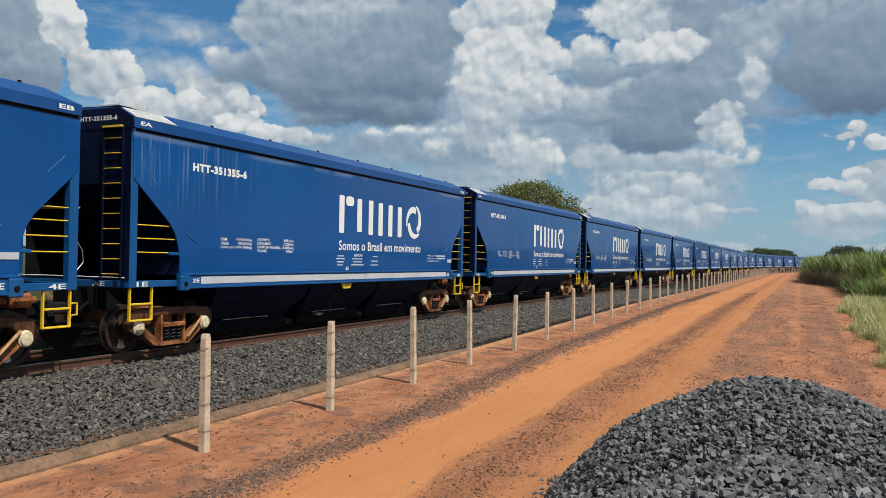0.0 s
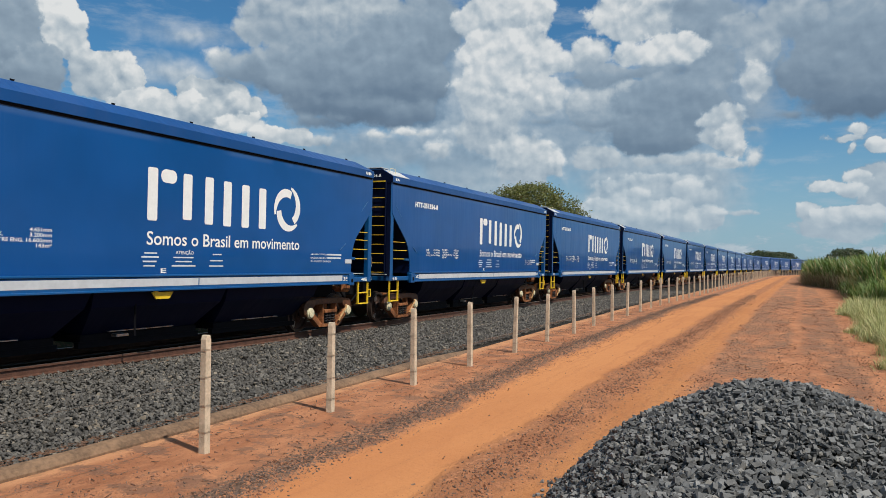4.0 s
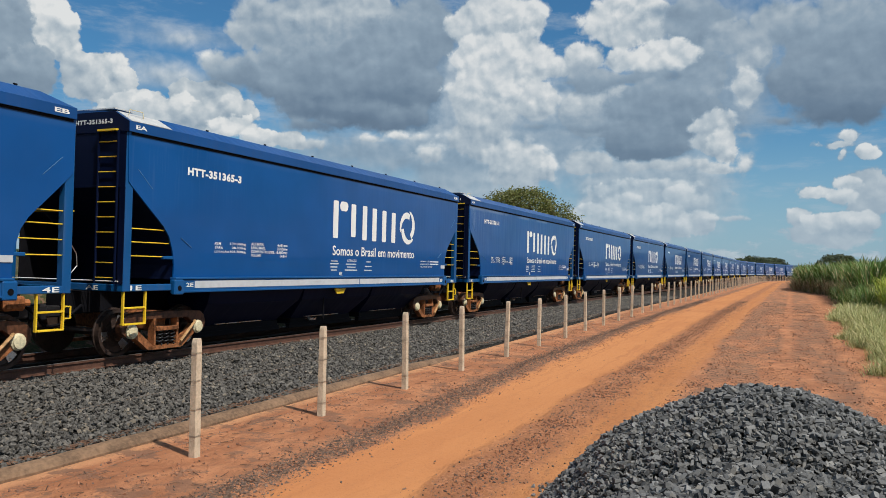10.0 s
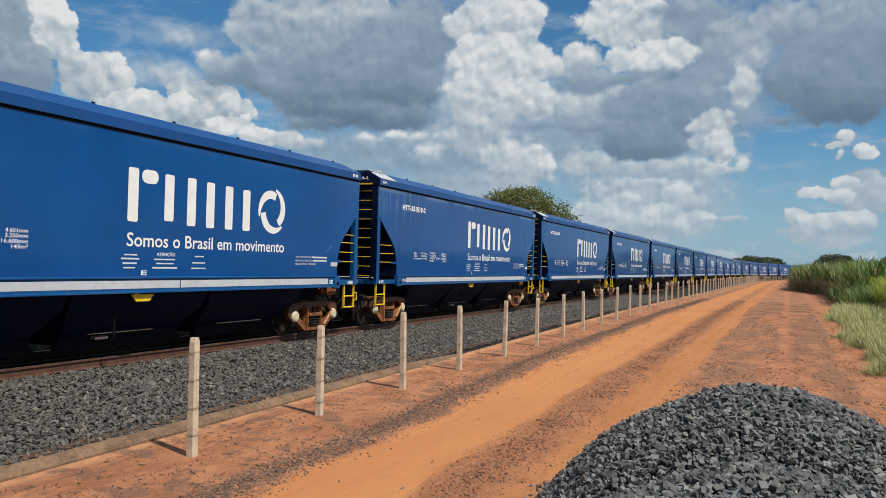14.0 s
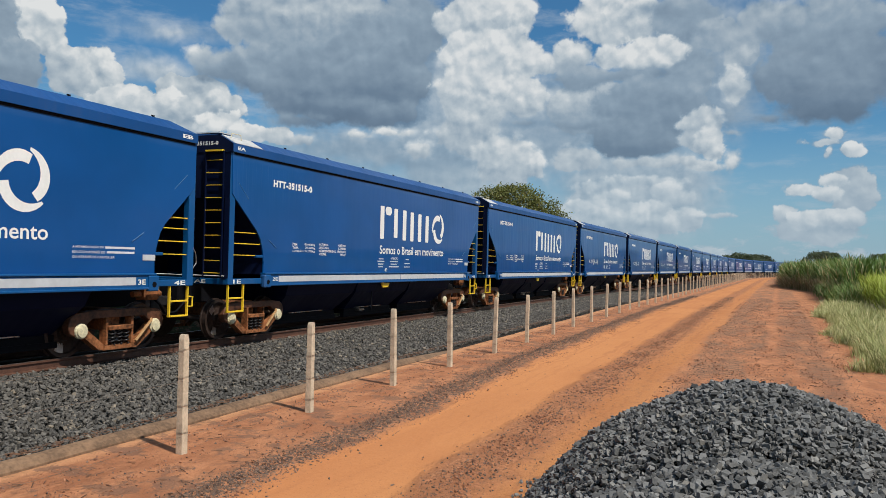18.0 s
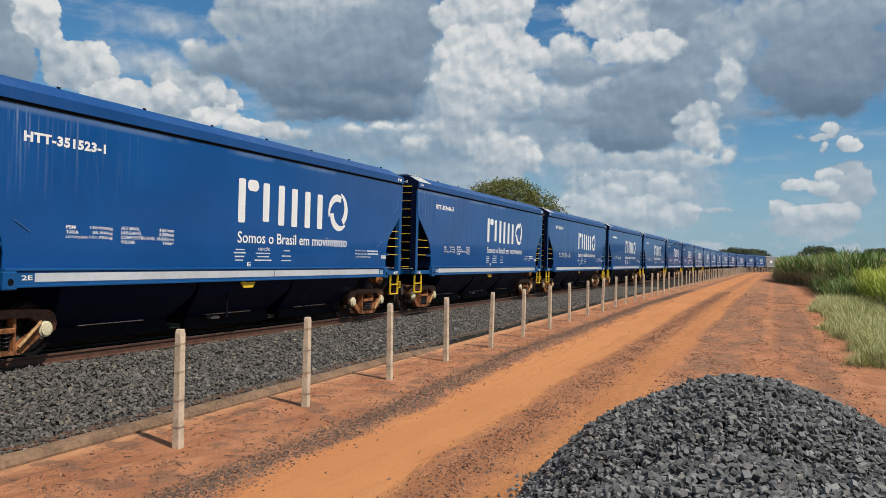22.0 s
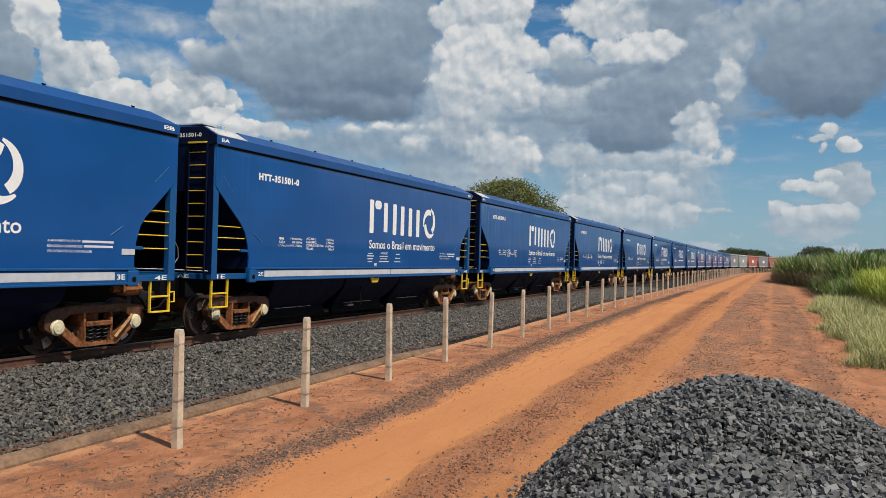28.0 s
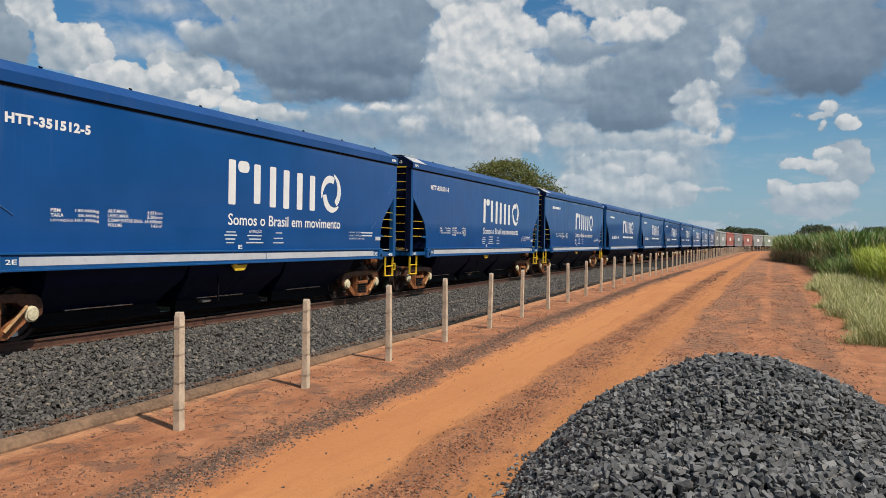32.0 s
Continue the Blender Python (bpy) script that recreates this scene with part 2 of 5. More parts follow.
    shape = n.math("MULTIPLY", relief_up, n.smooth(tone, 0.35, 0.85, 0.07, 0.40))
    tone = n.math("ADD", tone, shape)
    ramp = n.add("ShaderNodeValToRGB")
    n.put(ramp, "Fac", tone)
    stops = ramp.color_ramp.elements
    stops[0].position, stops[0].color = 0.0, (0.075, 0.118, 0.180, 1)
    stops[1].position, stops[1].color = 1.0, (0.725, 0.745, 0.745, 1)
    for at, colour in ((0.30, (0.150, 0.215, 0.295)), (0.50, (0.268, 0.352, 0.435)), (0.75, (0.475, 0.540, 0.585))):
        stops.new(at).color = (*colour, 1)
    cloud = n.mix(n.smooth(el, 9.0, 0.0, 0.0, 0.46), ramp.outputs[0], (0.385, 0.475, 0.56))
    air = n.mix(1.0, sky.outputs[0], (0.034, 0.070, 0.090), "MULTIPLY")
    low = n.mix(n.smooth(el, 12.0, -0.5, 0.0, 0.7), air, (0.34, 0.47, 0.59))
    wisp = n.noise(n.vec("MULTIPLY", flat, (0.6, 2.2, 1)), 0.30, 7, 0.62)
    low = n.mix(n.smooth(wisp, 0.48, 0.72, 0.0, 0.45), low, (0.42, 0.50, 0.58))
    back = n.add("ShaderNodeBackground")
    n.put(back, "Color", n.mix(cover, low, cloud))
    back.inputs["Strength"].default_value = 1.0
    out = n.add("ShaderNodeOutputWorld")
    n.t.links.new(back.outputs[0], out.inputs[0])


make_sky()
# ------------------------------------------------------------------ materials


def material(name, build):
    m = bpy.data.materials.new(name)
    m.use_nodes = True
    n = Nodes(m.node_tree)
    bsdf = n.add("ShaderNodeBsdfPrincipled")
    out = n.add("ShaderNodeOutputMaterial")
    n.t.links.new(bsdf.outputs[0], out.inputs[0])
    build(n, bsdf)
    return m


def relief(n, bsdf, height, strength, distance):
    b = n.add("ShaderNodeBump")
    b.inputs["Strength"].default_value, b.inputs["Distance"].default_value = strength, distance
    n.put(b, "Height", height)
    n.put(bsdf, "Normal", b.outputs[0])


def where(n):
    return n.add("ShaderNodeTexCoord").outputs["Object"]


def painted(name, colour, rough=0.32, dust=0.25, wave=0.25, coat=0.3, spec=0.32, runs=0.0):
    """Gloss paint on sheet steel, with faint waviness, dust and streaks; runs: pale dust washed down from the eave of some wagons."""
    def build(n, bsdf):
        at = where(n)
        rnd = n.add("ShaderNodeObjectInfo").outputs["Random"]
        at2 = n.vec("ADD", at, n.vector(rnd, n.math("MULTIPLY", rnd, 17.0), 0.0))
        streak = n.noise(n.vec("MULTIPLY", at2, (1, 5.0, 0.35)), 1.6, 5, 0.6)
        cloud = n.noise(at2, 0.55, 3)
        grime = n.math("MULTIPLY", n.smooth(n.math("ADD", n.math("MULTIPLY", streak, 0.6), n.math("MULTIPLY", cloud, 0.4)), 0.47, 0.72), dust)
        tone = n.mix(n.smooth(cloud, 0.3, 0.7), colour, tuple(min(1, c * 1.18 + 0.001) for c in colour))
        tone = n.mix(grime, tone, (0.22, 0.19, 0.17))
        if runs:
            _, along_side, high = n.xyz(at)
            trail = n.smooth(n.noise(n.vec("MULTIPLY", at2, (1, 16.0, 0.5)), 1.0, 4, 0.65), 0.50, 0.72)
            reach = n.math("MULTIPLY", n.smooth(high, 2.4, 4.1), n.smooth(along_side, -2.5, -7.4))
            seam = n.math("MULTIPLY", n.smooth(high, 4.02, 4.10), n.smooth(cloud, 0.42, 0.58))
            washed = n.math("MULTIPLY", n.math("MAXIMUM", n.math("MULTIPLY", trail, reach), n.math("MULTIPLY", seam, 0.5)), n.smooth(rnd, 0.5, 0.7, 0.06, runs))
            tone = n.mix(washed, tone, (0.30, 0.38, 0.46))
        n.put(bsdf, "Base Color", tone)
        n.put(bsdf, "Roughness", n.math("ADD", n.math("MULTIPLY", grime, 0.6), n.smooth(streak, 0.2, 0.8, rough - 0.05, rough + 0.1)))
        bsdf.inputs["Specular IOR Level"].default_value = spec
        bsdf.inputs["Coat Weight"].default_value = coat
        bsdf.inputs["Coat Roughness"].default_value = 0.06
        bsdf.inputs["Coat IOR"].default_value = 1.55
        relief(n, bsdf, n.noise(n.vec("MULTIPLY", at2, (1, 0.9, 0.6)), 1.1, 2), wave, 0.02)
    return material(name, build)


def plain(name, colour, rough=0.6, vary=0.25, scale=8.0, metal=0.0, bump=0.2, depth=0.004, spec=0.4):
    """A plain surface with grain at two scales."""
    def build(n, bsdf):
        at = where(n)
        rnd = n.add("ShaderNodeObjectInfo").outputs["Random"]
        at = n.vec("ADD", at, n.vector(n.math("MULTIPLY", rnd, 9.0), 0.0, rnd))
        small, big = n.noise(at, scale * 6, 5, 0.6), n.noise(at, scale, 3)
        k = n.math("ADD", n.math("MULTIPLY", small, 0.5), n.math("MULTIPLY", big, 0.5))
        n.put(bsdf, "Base Color", n.mix(n.smooth(k, 0.32, 0.68), tuple(c * (1 - vary) for c in colour), tuple(min(1, c * (1 + vary)) for c in colour)))
        n.put(bsdf, "Roughness", n.smooth(big, 0.2, 0.8, max(0.05, rough - 0.08), min(1, rough + 0.08)))
        bsdf.inputs["Metallic"].default_value = metal
        bsdf.inputs["Specular IOR Level"].default_value = spec
        relief(n, bsdf, small, bump, depth)
    return material(name, build)


def stony(name, low, high, rough=0.8, warm=(0.16, 0.13, 0.10)):
    """Broken basalt: every stone has its own tone, with dusty faces."""
    def build(n, bsdf):
        at = where(n)
        one = n.add("ShaderNodeNewGeometry").outputs["Random Per Island"]
        rnd = n.add("ShaderNodeObjectInfo").outputs["Random"]
        pick = n.math("FRACT", n.math("ADD", one, n.math("MULTIPLY", rnd, 7.31)))
        grain = n.noise(at, 55, 4, 0.6)
        tone = n.mix(n.math("POWER", pick, 1.7), low, high)
        tone = n.mix(n.smooth(n.math("FRACT", n.math("MULTIPLY", pick, 13.7)), 0.90, 1.0, 0.0, 0.8), tone, warm)
        n.put(bsdf, "Base Color", n.mix(n.smooth(grain, 0.35, 0.7), tone, n.mix(0.25, tone, (0.2, 0.19, 0.18))))
        bsdf.inputs["Roughness"].default_value = rough
        relief(n, bsdf, grain, 0.35, 0.006)
    return material(name, build)


def leafy(name, low, high, dry, dry_at=0.8, rough=0.55, through=0.25):
    """Leaves, each with its own green, some dry; a little light passes through."""
    def build(n, bsdf):
        one = n.add("ShaderNodeNewGeometry").outputs["Random Per Island"]
        at = where(n)
        patch = n.noise(at, 0.35, 3)
        tone = n.mix(n.math("ADD", n.math("MULTIPLY", one, 0.6), n.math("MULTIPLY", patch, 0.4)), low, high)
        tone = n.mix(n.smooth(n.math("FRACT", n.math("MULTIPLY", one, 11.3)), dry_at, dry_at + 0.03), tone, dry)
        n.put(bsdf, "Base Color", tone)
        bsdf.inputs["Roughness"].default_value = rough
        bsdf.inputs["Transmission Weight"].default_value = 0.0
        thin = n.add("ShaderNodeBsdfTranslucent")
        n.put(thin, "Color", n.mix(0.5, tone, high))
        both = n.add("ShaderNodeMixShader")
        both.inputs[0].default_value = through
        out = [o for o in n.t.nodes if o.type == "OUTPUT_MATERIAL"][0]
        n.t.links.new(bsdf.outputs[0], both.inputs[1])
        n.t.links.new(thin.outputs[0], both.inputs[2])
        n.t.links.new(both.outputs[0], out.inputs[0])
    return material(name, build)


VERGE_Y, VERGE_BACK = (9.0, 20.0), 0.45
CURVE_Y, CURVE_R = 182.0, 500.0       # the line bends to the right past here


def earth(n, bsdf):
    """Red earth with a worn sandy track, wheel ruts, gravelly verges and stains."""
    at = where(n)
    x, y, z = n.xyz(at)
    past = n.math("MAXIMUM", n.math("SUBTRACT", y, CURVE_Y), 0.0)
    x = n.math("SUBTRACT", x, n.math("DIVIDE", n.math("MULTIPLY", past, past), 2 * CURVE_R))
    low = n.noise(n.vec("MULTIPLY", at, (1, 0.35, 1)), 0.55, 4)
    mid = n.noise(n.vec("MULTIPLY", at, (1, 0.45, 1)), 2.3, 5, 0.62)
    fine = n.noise(at, 14.0, 6, 0.65)
    grit = n.noise(at, 42.0, 5, 0.7)
    xw = n.math("ADD", x, n.math("ADD", n.math("MULTIPLY", n.math("SUBTRACT", low, 0.5), 0.75), n.math("MULTIPLY", n.math("SUBTRACT", mid, 0.5), 0.55)))

    # the verge draws back from the sandy track past the first posts
    xv = n.math("ADD", xw, n.smooth(y, *VERGE_Y, 0.0, VERGE_BACK))

    def band(a, b, soft, left=None):
        return n.math("MULTIPLY", n.smooth(left or xw, a - soft, a + soft), n.smooth(xw, b - soft, b + soft, 1.0, 0.0))

    verge = n.mix(n.smooth(mid, 0.35, 0.65), (0.38, 0.155, 0.076), (0.52, 0.232, 0.115))
    verge = n.mix(n.math("MULTIPLY", n.smooth(x, -7.9, -7.62, 1.0, 0.0), 0.8), verge, (0.60, 0.30, 0.15))
    sand = n.mix(n.smooth(low, 0.35, 0.7), (0.53, 0.226, 0.088), (0.47, 0.190, 0.074))
    drag = n.noise(n.vec("MULTIPLY", n.vector(xw, y, 0.0), (5.0, 0.07, 1)), 1.0, 5, 0.6)
    sand = n.mix(n.smooth(drag, 0.50, 0.64, 0.0, 0.55), sand, (0.40, 0.158, 0.066))
    rough = n.mix(n.smooth(fine, 0.42, 0.62), (0.20, 0.088, 0.048), (0.42, 0.178, 0.080))
    tone = n.mix(band(-5.12, -3.75, 0.16, xv), verge, sand)
    tone = n.mix(n.math("MULTIPLY", band(-3.72, -2.9, 0.12), n.smooth(fine, 0.44, 0.54)), tone, rough)
    tone = n.mix(band(-2.9, -2.1, 0.25), tone, sand)
    # driven-over crumbs of stone and mud: two packed lanes with cross rows, an orange strip between them
    packed = n.math("MAXIMUM", band(-2.0, -0.38, 0.14), n.math("MULTIPLY", band(0.0, 1.3, 0.18), 0.9))
    lie = n.smooth(n.noise(n.vec("MULTIPLY", at, (0.9, 0.26, 1)), 1.0, 5, 0.62), 0.40, 0.55)
    rows = n.smooth(n.noise(n.vec("MULTIPLY", at, (1.7, 3.4, 1)), 1.0, 8, 0.76), 0.44, 0.56)
    crumbs = n.mix(n.smooth(grit, 0.4, 0.6), (0.150, 0.086, 0.060), (0.31, 0.175, 0.108))
    tone = n.mix(n.math("MULTIPLY", n.math("MULTIPLY", packed, lie), n.smooth(rows, 0, 1, 0.45, 0.95)), tone, crumbs)
    tread = n.smooth(n.math("SINE", n.math("ADD", n.math("MULTIPLY", n.math("ADD", y, n.math("MULTIPLY", x, 0.6)), 17.0), n.math("MULTIPLY", mid, 5.0))), -0.2, 0.7)
    rut = n.math("ADD", band(-1.86, -1.40, 0.08), band(-1.12, -0.72, 0.08), clamp=True)
    tone = n.mix(n.math("MULTIPLY", n.math("MULTIPLY", rut, tread), n.smooth(lie, 0, 1, 0.15, 0.55)), tone, (0.47, 0.225, 0.12))
    gravel = n.math("MULTIPLY", n.math("MULTIPLY", n.smooth(xv, -6.05, -5.65), n.smooth(xv, -5.3, -5.1, 1.0, 0.0)), n.smooth(fine, 0.42, 0.55))
    tone = n.mix(gravel, tone, n.mix(n.smooth(grit, 0.4, 0.6), (0.10, 0.068, 0.052), (0.24, 0.15, 0.10)))
    tone = n.mix(n.smooth(grit, 0.58, 0.70, 0.0, 0.6), tone, (0.17, 0.08, 0.045))
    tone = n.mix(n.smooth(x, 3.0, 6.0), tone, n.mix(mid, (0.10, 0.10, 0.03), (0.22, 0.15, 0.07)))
    # dark green beyond the track, so gaps under the train look shaded
    tone = n.mix(n.smooth(x, -14.2, -15.6), tone, n.mix(low, (0.03, 0.045, 0.015), (0.07, 0.07, 0.03)))
    blot = n.noise(at, 1.5, 9, 0.74)
    open_ground = n.math("ADD", n.smooth(xw, -2.3, -1.7, 0.0, 0.40), n.smooth(xv, -5.2, -6.2, 0.0, 0.75))
    tone = n.mix(n.math("MULTIPLY", n.smooth(blot, 0.52, 0.565), open_ground), tone, (0.215, 0.118, 0.078))
    fleck = n.noise(n.vec("MULTIPLY", at, (1.0, 0.4, 1)), 9.0, 6, 0.72)
    tone = n.mix(n.math("MULTIPLY", n.smooth(fleck, 0.52, 0.66), n.smooth(band(-5.0, -3.8, 0.2, xv), 0, 1, 0.5, 0.08)), tone, (0.20, 0.105, 0.065))
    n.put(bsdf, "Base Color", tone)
    bsdf.inputs["Roughness"].default_value = 0.95
    bsdf.inputs["Specular IOR Level"].default_value = 0.15
    soft = band(-5.0, -3.8, 0.2, xv)
    height = n.math("MULTIPLY", n.math("ADD", n.math("MULTIPLY", fine, 0.7), n.math("MULTIPLY", grit, 0.3)), n.smooth(soft, 0, 1, 1.0, 0.25))
    height = n.math("ADD", height, n.math("MULTIPLY", n.noise(n.vec("MULTIPLY", at, (1, 0.7, 1)), 5.5, 6, 0.7), n.smooth(soft, 0, 1, 1.0, 0.3)))
    relief(n, bsdf, height, 1.0, 0.055)


EARTH = material("red_earth", earth)
BLUE = painted("blue_paint", (0.0, 0.057, 0.215), rough=0.36, dust=0.008, wave=0.02, coat=0.5, spec=0.1, runs=0.5)
# dark blue of the ends; also carries the shade of sloping sheets and bays
BLUE_DARK_SHADE = painted("dark_blue_with_shade", (0.0015, 0.005, 0.024), rough=0.5, dust=0.02, coat=0.0, spec=0.10)
SILL_BLUE = painted("sill_blue_paint", (0.001, 0.066, 0.205), rough=0.42, dust=0.10, coat=0.0)
ROOF_BLUE = painted("roof_blue_paint", (0.003, 0.052, 0.190), rough=0.42, dust=0.05, coat=0.15)
SCUFF = plain("scuffed_blue_paint", (0.06, 0.17, 0.34), 0.6, 0.3, 9.0)
WHITE = plain("white_marking", (0.77, 0.77, 0.745), 0.5, 0.05, 4.0, bump=0.03)
GALV = plain("galvanised_sheet", (0.62, 0.61, 0.58), 0.45, 0.12, 3.0, 0.3)
YELLOW = plain("yellow_paint", (0.76, 0.50, 0.025), 0.45, 0.12, 5.0)
RUST = plain("rusty_cast_steel", (0.23, 0.088, 0.034), 0.7, 0.75, 3.0, 0.0, 0.5, 0.008, spec=0.25)
# the frame's rust, darkened by the shade of the wagon body above
SHADED_RUST = plain("shaded_rust", (0.085, 0.034, 0.017), 0.5, 0.7, 2.5, 0.0, 0.4, 0.006, spec=0.35)
BLACK = plain("black_underframe", (0.006, 0.006, 0.008), 0.7, 0.35, 5.0, spec=0.08)
DARK_STEEL = plain("dark_steel", (0.035, 0.033, 0.035), 0.45, 0.3, 6.0, 0.6)
WHEEL = plain("worn_wheel_steel", (0.055, 0.036, 0.029), 0.5, 0.5, 3.5, 0.5, 0.4)
BRIGHT = plain("bright_steel", (0.42, 0.41, 0.40), 0.3, 0.3, 5.0, 0.8)
CREAM = plain("cream_bearing_cap", (0.62, 0.55, 0.36), 0.5, 0.3, 18.0)
RAIL = plain("rail_steel", (0.11, 0.052, 0.034), 0.6, 0.35, 6.0, 0.2)
RAIL_TOP = plain("rail_running_face", (0.40, 0.36, 0.33), 0.35, 0.2, 6.0, 0.7)
CONCRETE = plain("weathered_concrete", (0.54, 0.43, 0.31), 0.9, 0.22, 5.0, bump=0.5)
KERB = plain("earth_stained_concrete", (0.175, 0.106, 0.062), 0.95, 0.42, 3.0, bump=0.5, depth=0.01)
WIRE = plain("fence_wire", (0.30, 0.24, 0.18), 0.5, 0.3, 10.0, 0.7)
# near black, to paint the shade in the gaps between loose stones
SHADED_BED = plain("shaded_stone_bed", (0.035, 0.032, 0.028), 0.95, 0.4, 9.0, bump=0.8, depth=0.03, spec=0.1)
OCHRE = plain("worn_ochre_steel", (0.40, 0.23, 0.10), 0.6, 0.5, 12.0)
STRIPE = plain("dusty_white_stripe", (0.50, 0.52, 0.54), 0.6, 0.10, 1.2, bump=0.03)
NOTICE = plain("small_marking", (0.60, 0.62, 0.66), 0.6, 0.1, 6.0, bump=0.03)
BALLAST = stony("ballast_stone", (0.046, 0.041, 0.035), (0.140, 0.126, 0.107), warm=(0.26, 0.21, 0.15))
BASALT = stony("basalt_stone", (0.034, 0.034, 0.033), (0.198, 0.195, 0.188), rough=0.65, warm=(0.22, 0.20, 0.17))
CLOD = stony("earth_clod", (0.20, 0.085, 0.045), (0.46, 0.20, 0.095), rough=0.95, warm=(0.15, 0.085, 0.055))
TWIG = plain("dry_twig", (0.12, 0.062, 0.036), 0.9, 0.5, 6.0)
PEBBLE = stony("loose_pebble", (0.090, 0.056, 0.040), (0.25, 0.150, 0.098), warm=(0.38, 0.17, 0.075))
CANE = leafy("cane_leaf", (0.030, 0.075, 0.014), (0.17, 0.27, 0.055), (0.44, 0.37, 0.19), 0.84)
YOUNG = leafy("young_cane_leaf", (0.20, 0.28, 0.03), (0.48, 0.54, 0.08), (0.45, 0.38, 0.15), 0.88)
DRY = leafy("dry_cane_leaf", (0.12, 0.085, 0.042), (0.40, 0.31, 0.17), (0.12, 0.13, 0.04), 0.7)
GRASS = leafy("pale_grass", (0.075, 0.115, 0.025), (0.50, 0.50, 0.19), (0.66, 0.57, 0.32), 0.74)
LEAF = leafy("tree_leaf", (0.055, 0.080, 0.018), (0.235, 0.235, 0.06), (0.20, 0.15, 0.06), 0.92)
# greens lifted: the haze of distance is mixed into the leaf colour
HAZED_LEAF = leafy("hazed_tree_leaf", (0.035, 0.06, 0.03), (0.105, 0.13, 0.06), (0.10, 0.10, 0.05), 0.9)
BARK = plain("bark", (0.12, 0.085, 0.06), 0.9, 0.35, 3.0, bump=0.6, depth=0.02)

# ------------------------------------------------------------------ mesh helpers


def part(name, bm, mat, parent, label="", smooth=False):
    me = bpy.data.meshes.new(name)
    bm.to_mesh(me)
    bm.free()
    me.materials.append(mat)
    if smooth:
        me.shade_smooth()
    ob = new(name, me)
    ob.parent = parent
    if label:
        tagged(ob, label)
    return ob


def thing(name, label, category, group="", kind=""):
    ob = new(name)
    ob.empty_display_size = 0.2
    return tagged(ob, label, category, group, kind)


def box(bm, x0, x1, y0, y1, z0, z1, bevel=0.0):
    r = bmesh.ops.create_cube(bm, size=1.0)
    for v in r["verts"]:
        v.co = Vector(((x0 + x1) / 2 + v.co.x * (x1 - x0), (y0 + y1) / 2 + v.co.y * (y1 - y0), (z0 + z1) / 2 + v.co.z * (z1 - z0)))
    if bevel:
        edges = list({e for v in r["verts"] for e in v.link_edges})
        bmesh.ops.bevel(bm, geom=edges, offset=bevel, segments=1, affect="EDGES")
    return bm


def prism(bm, outline, x0, x1):
    """A closed outline of (y, z) drawn out from x0 to x1."""
    a = [bm.verts.new((x0, y, z)) for y, z in outline]
    b = [bm.verts.new((x1, y, z)) for y, z in outline]
    bm.faces.new(a)
    bm.faces.new(b[::-1])
    k = len(outline)
    for i in range(k):
        bm.faces.new((a[i], b[i], b[(i + 1) % k], a[(i + 1) % k]))
    bmesh.ops.recalc_face_normals(bm, faces=bm.faces[:])
    return bm


def tube(bm, path, radius, sides=6):
    """A round bar along a list of points; radius may be a list."""
    path = [Vector(p) for p in path]
    rings = []
    for i, p in enumerate(path):
        d = (path[min(i + 1, len(path) - 1)] - path[max(i - 1, 0)]).normalized()
        u = d.orthogonal().normalized() if not rings else (last - d * last.dot(d)).normalized()
        last = u
        w = d.cross(u)
        r = radius[i] if isinstance(radius, (list, tuple)) else radius
        rings.append([bm.verts.new(p + (u * math.cos(a) + w * math.sin(a)) * r) for a in [2 * math.pi * k / sides for k in range(sides)]])
    for a, b in zip(rings, rings[1:]):
        for k in range(sides):
            bm.faces.new((a[k], a[(k + 1) % sides], b[(k + 1) % sides], b[k]))
    bm.faces.new(rings[0][::-1])
    bm.faces.new(rings[-1])
    return bm


def lathe(bm, profile, centre, sides=24):
    """A profile of (along x, radius) turned about the x axis through centre."""
    cx, cy, cz = centre
    rings = [[bm.verts.new((cx + a, cy + r * math.cos(t), cz + r * math.sin(t))) for t in [2 * math.pi * k / sides for k in range(sides)]] for a, r in profile]
    for a, b in zip(rings, rings[1:]):
        for k in range(sides):
            bm.faces.new((a[k], b[k], b[(k + 1) % sides], a[(k + 1) % sides]))
    bm.faces.new(rings[0])
    bm.faces.new(rings[-1][::-1])
    return bm


def raw_mesh(name, verts, tris, mat):
    """One mesh from arrays of corners and triangles."""
    me = bpy.data.meshes.new(name)
    me.vertices.add(len(verts))
    me.vertices.foreach_set("co", np.ascontiguousarray(verts, dtype=np.float32).ravel())
    me.loops.add(tris.size)
    me.loops.foreach_set("vertex_index", np.ascontiguousarray(tris, dtype=np.int32).ravel())
    me.polygons.add(len(tris))
    me.polygons.foreach_set("loop_start", np.arange(0, tris.size, tris.shape[1], dtype=np.int32))
    me.polygons.foreach_set("loop_total", np.full(len(tris), tris.shape[1], dtype=np.int32))
    me.update(calc_edges=True)
    me.shade_flat()
    me.materials.append(mat)
    return me


RNG = np.random.default_rng(7)


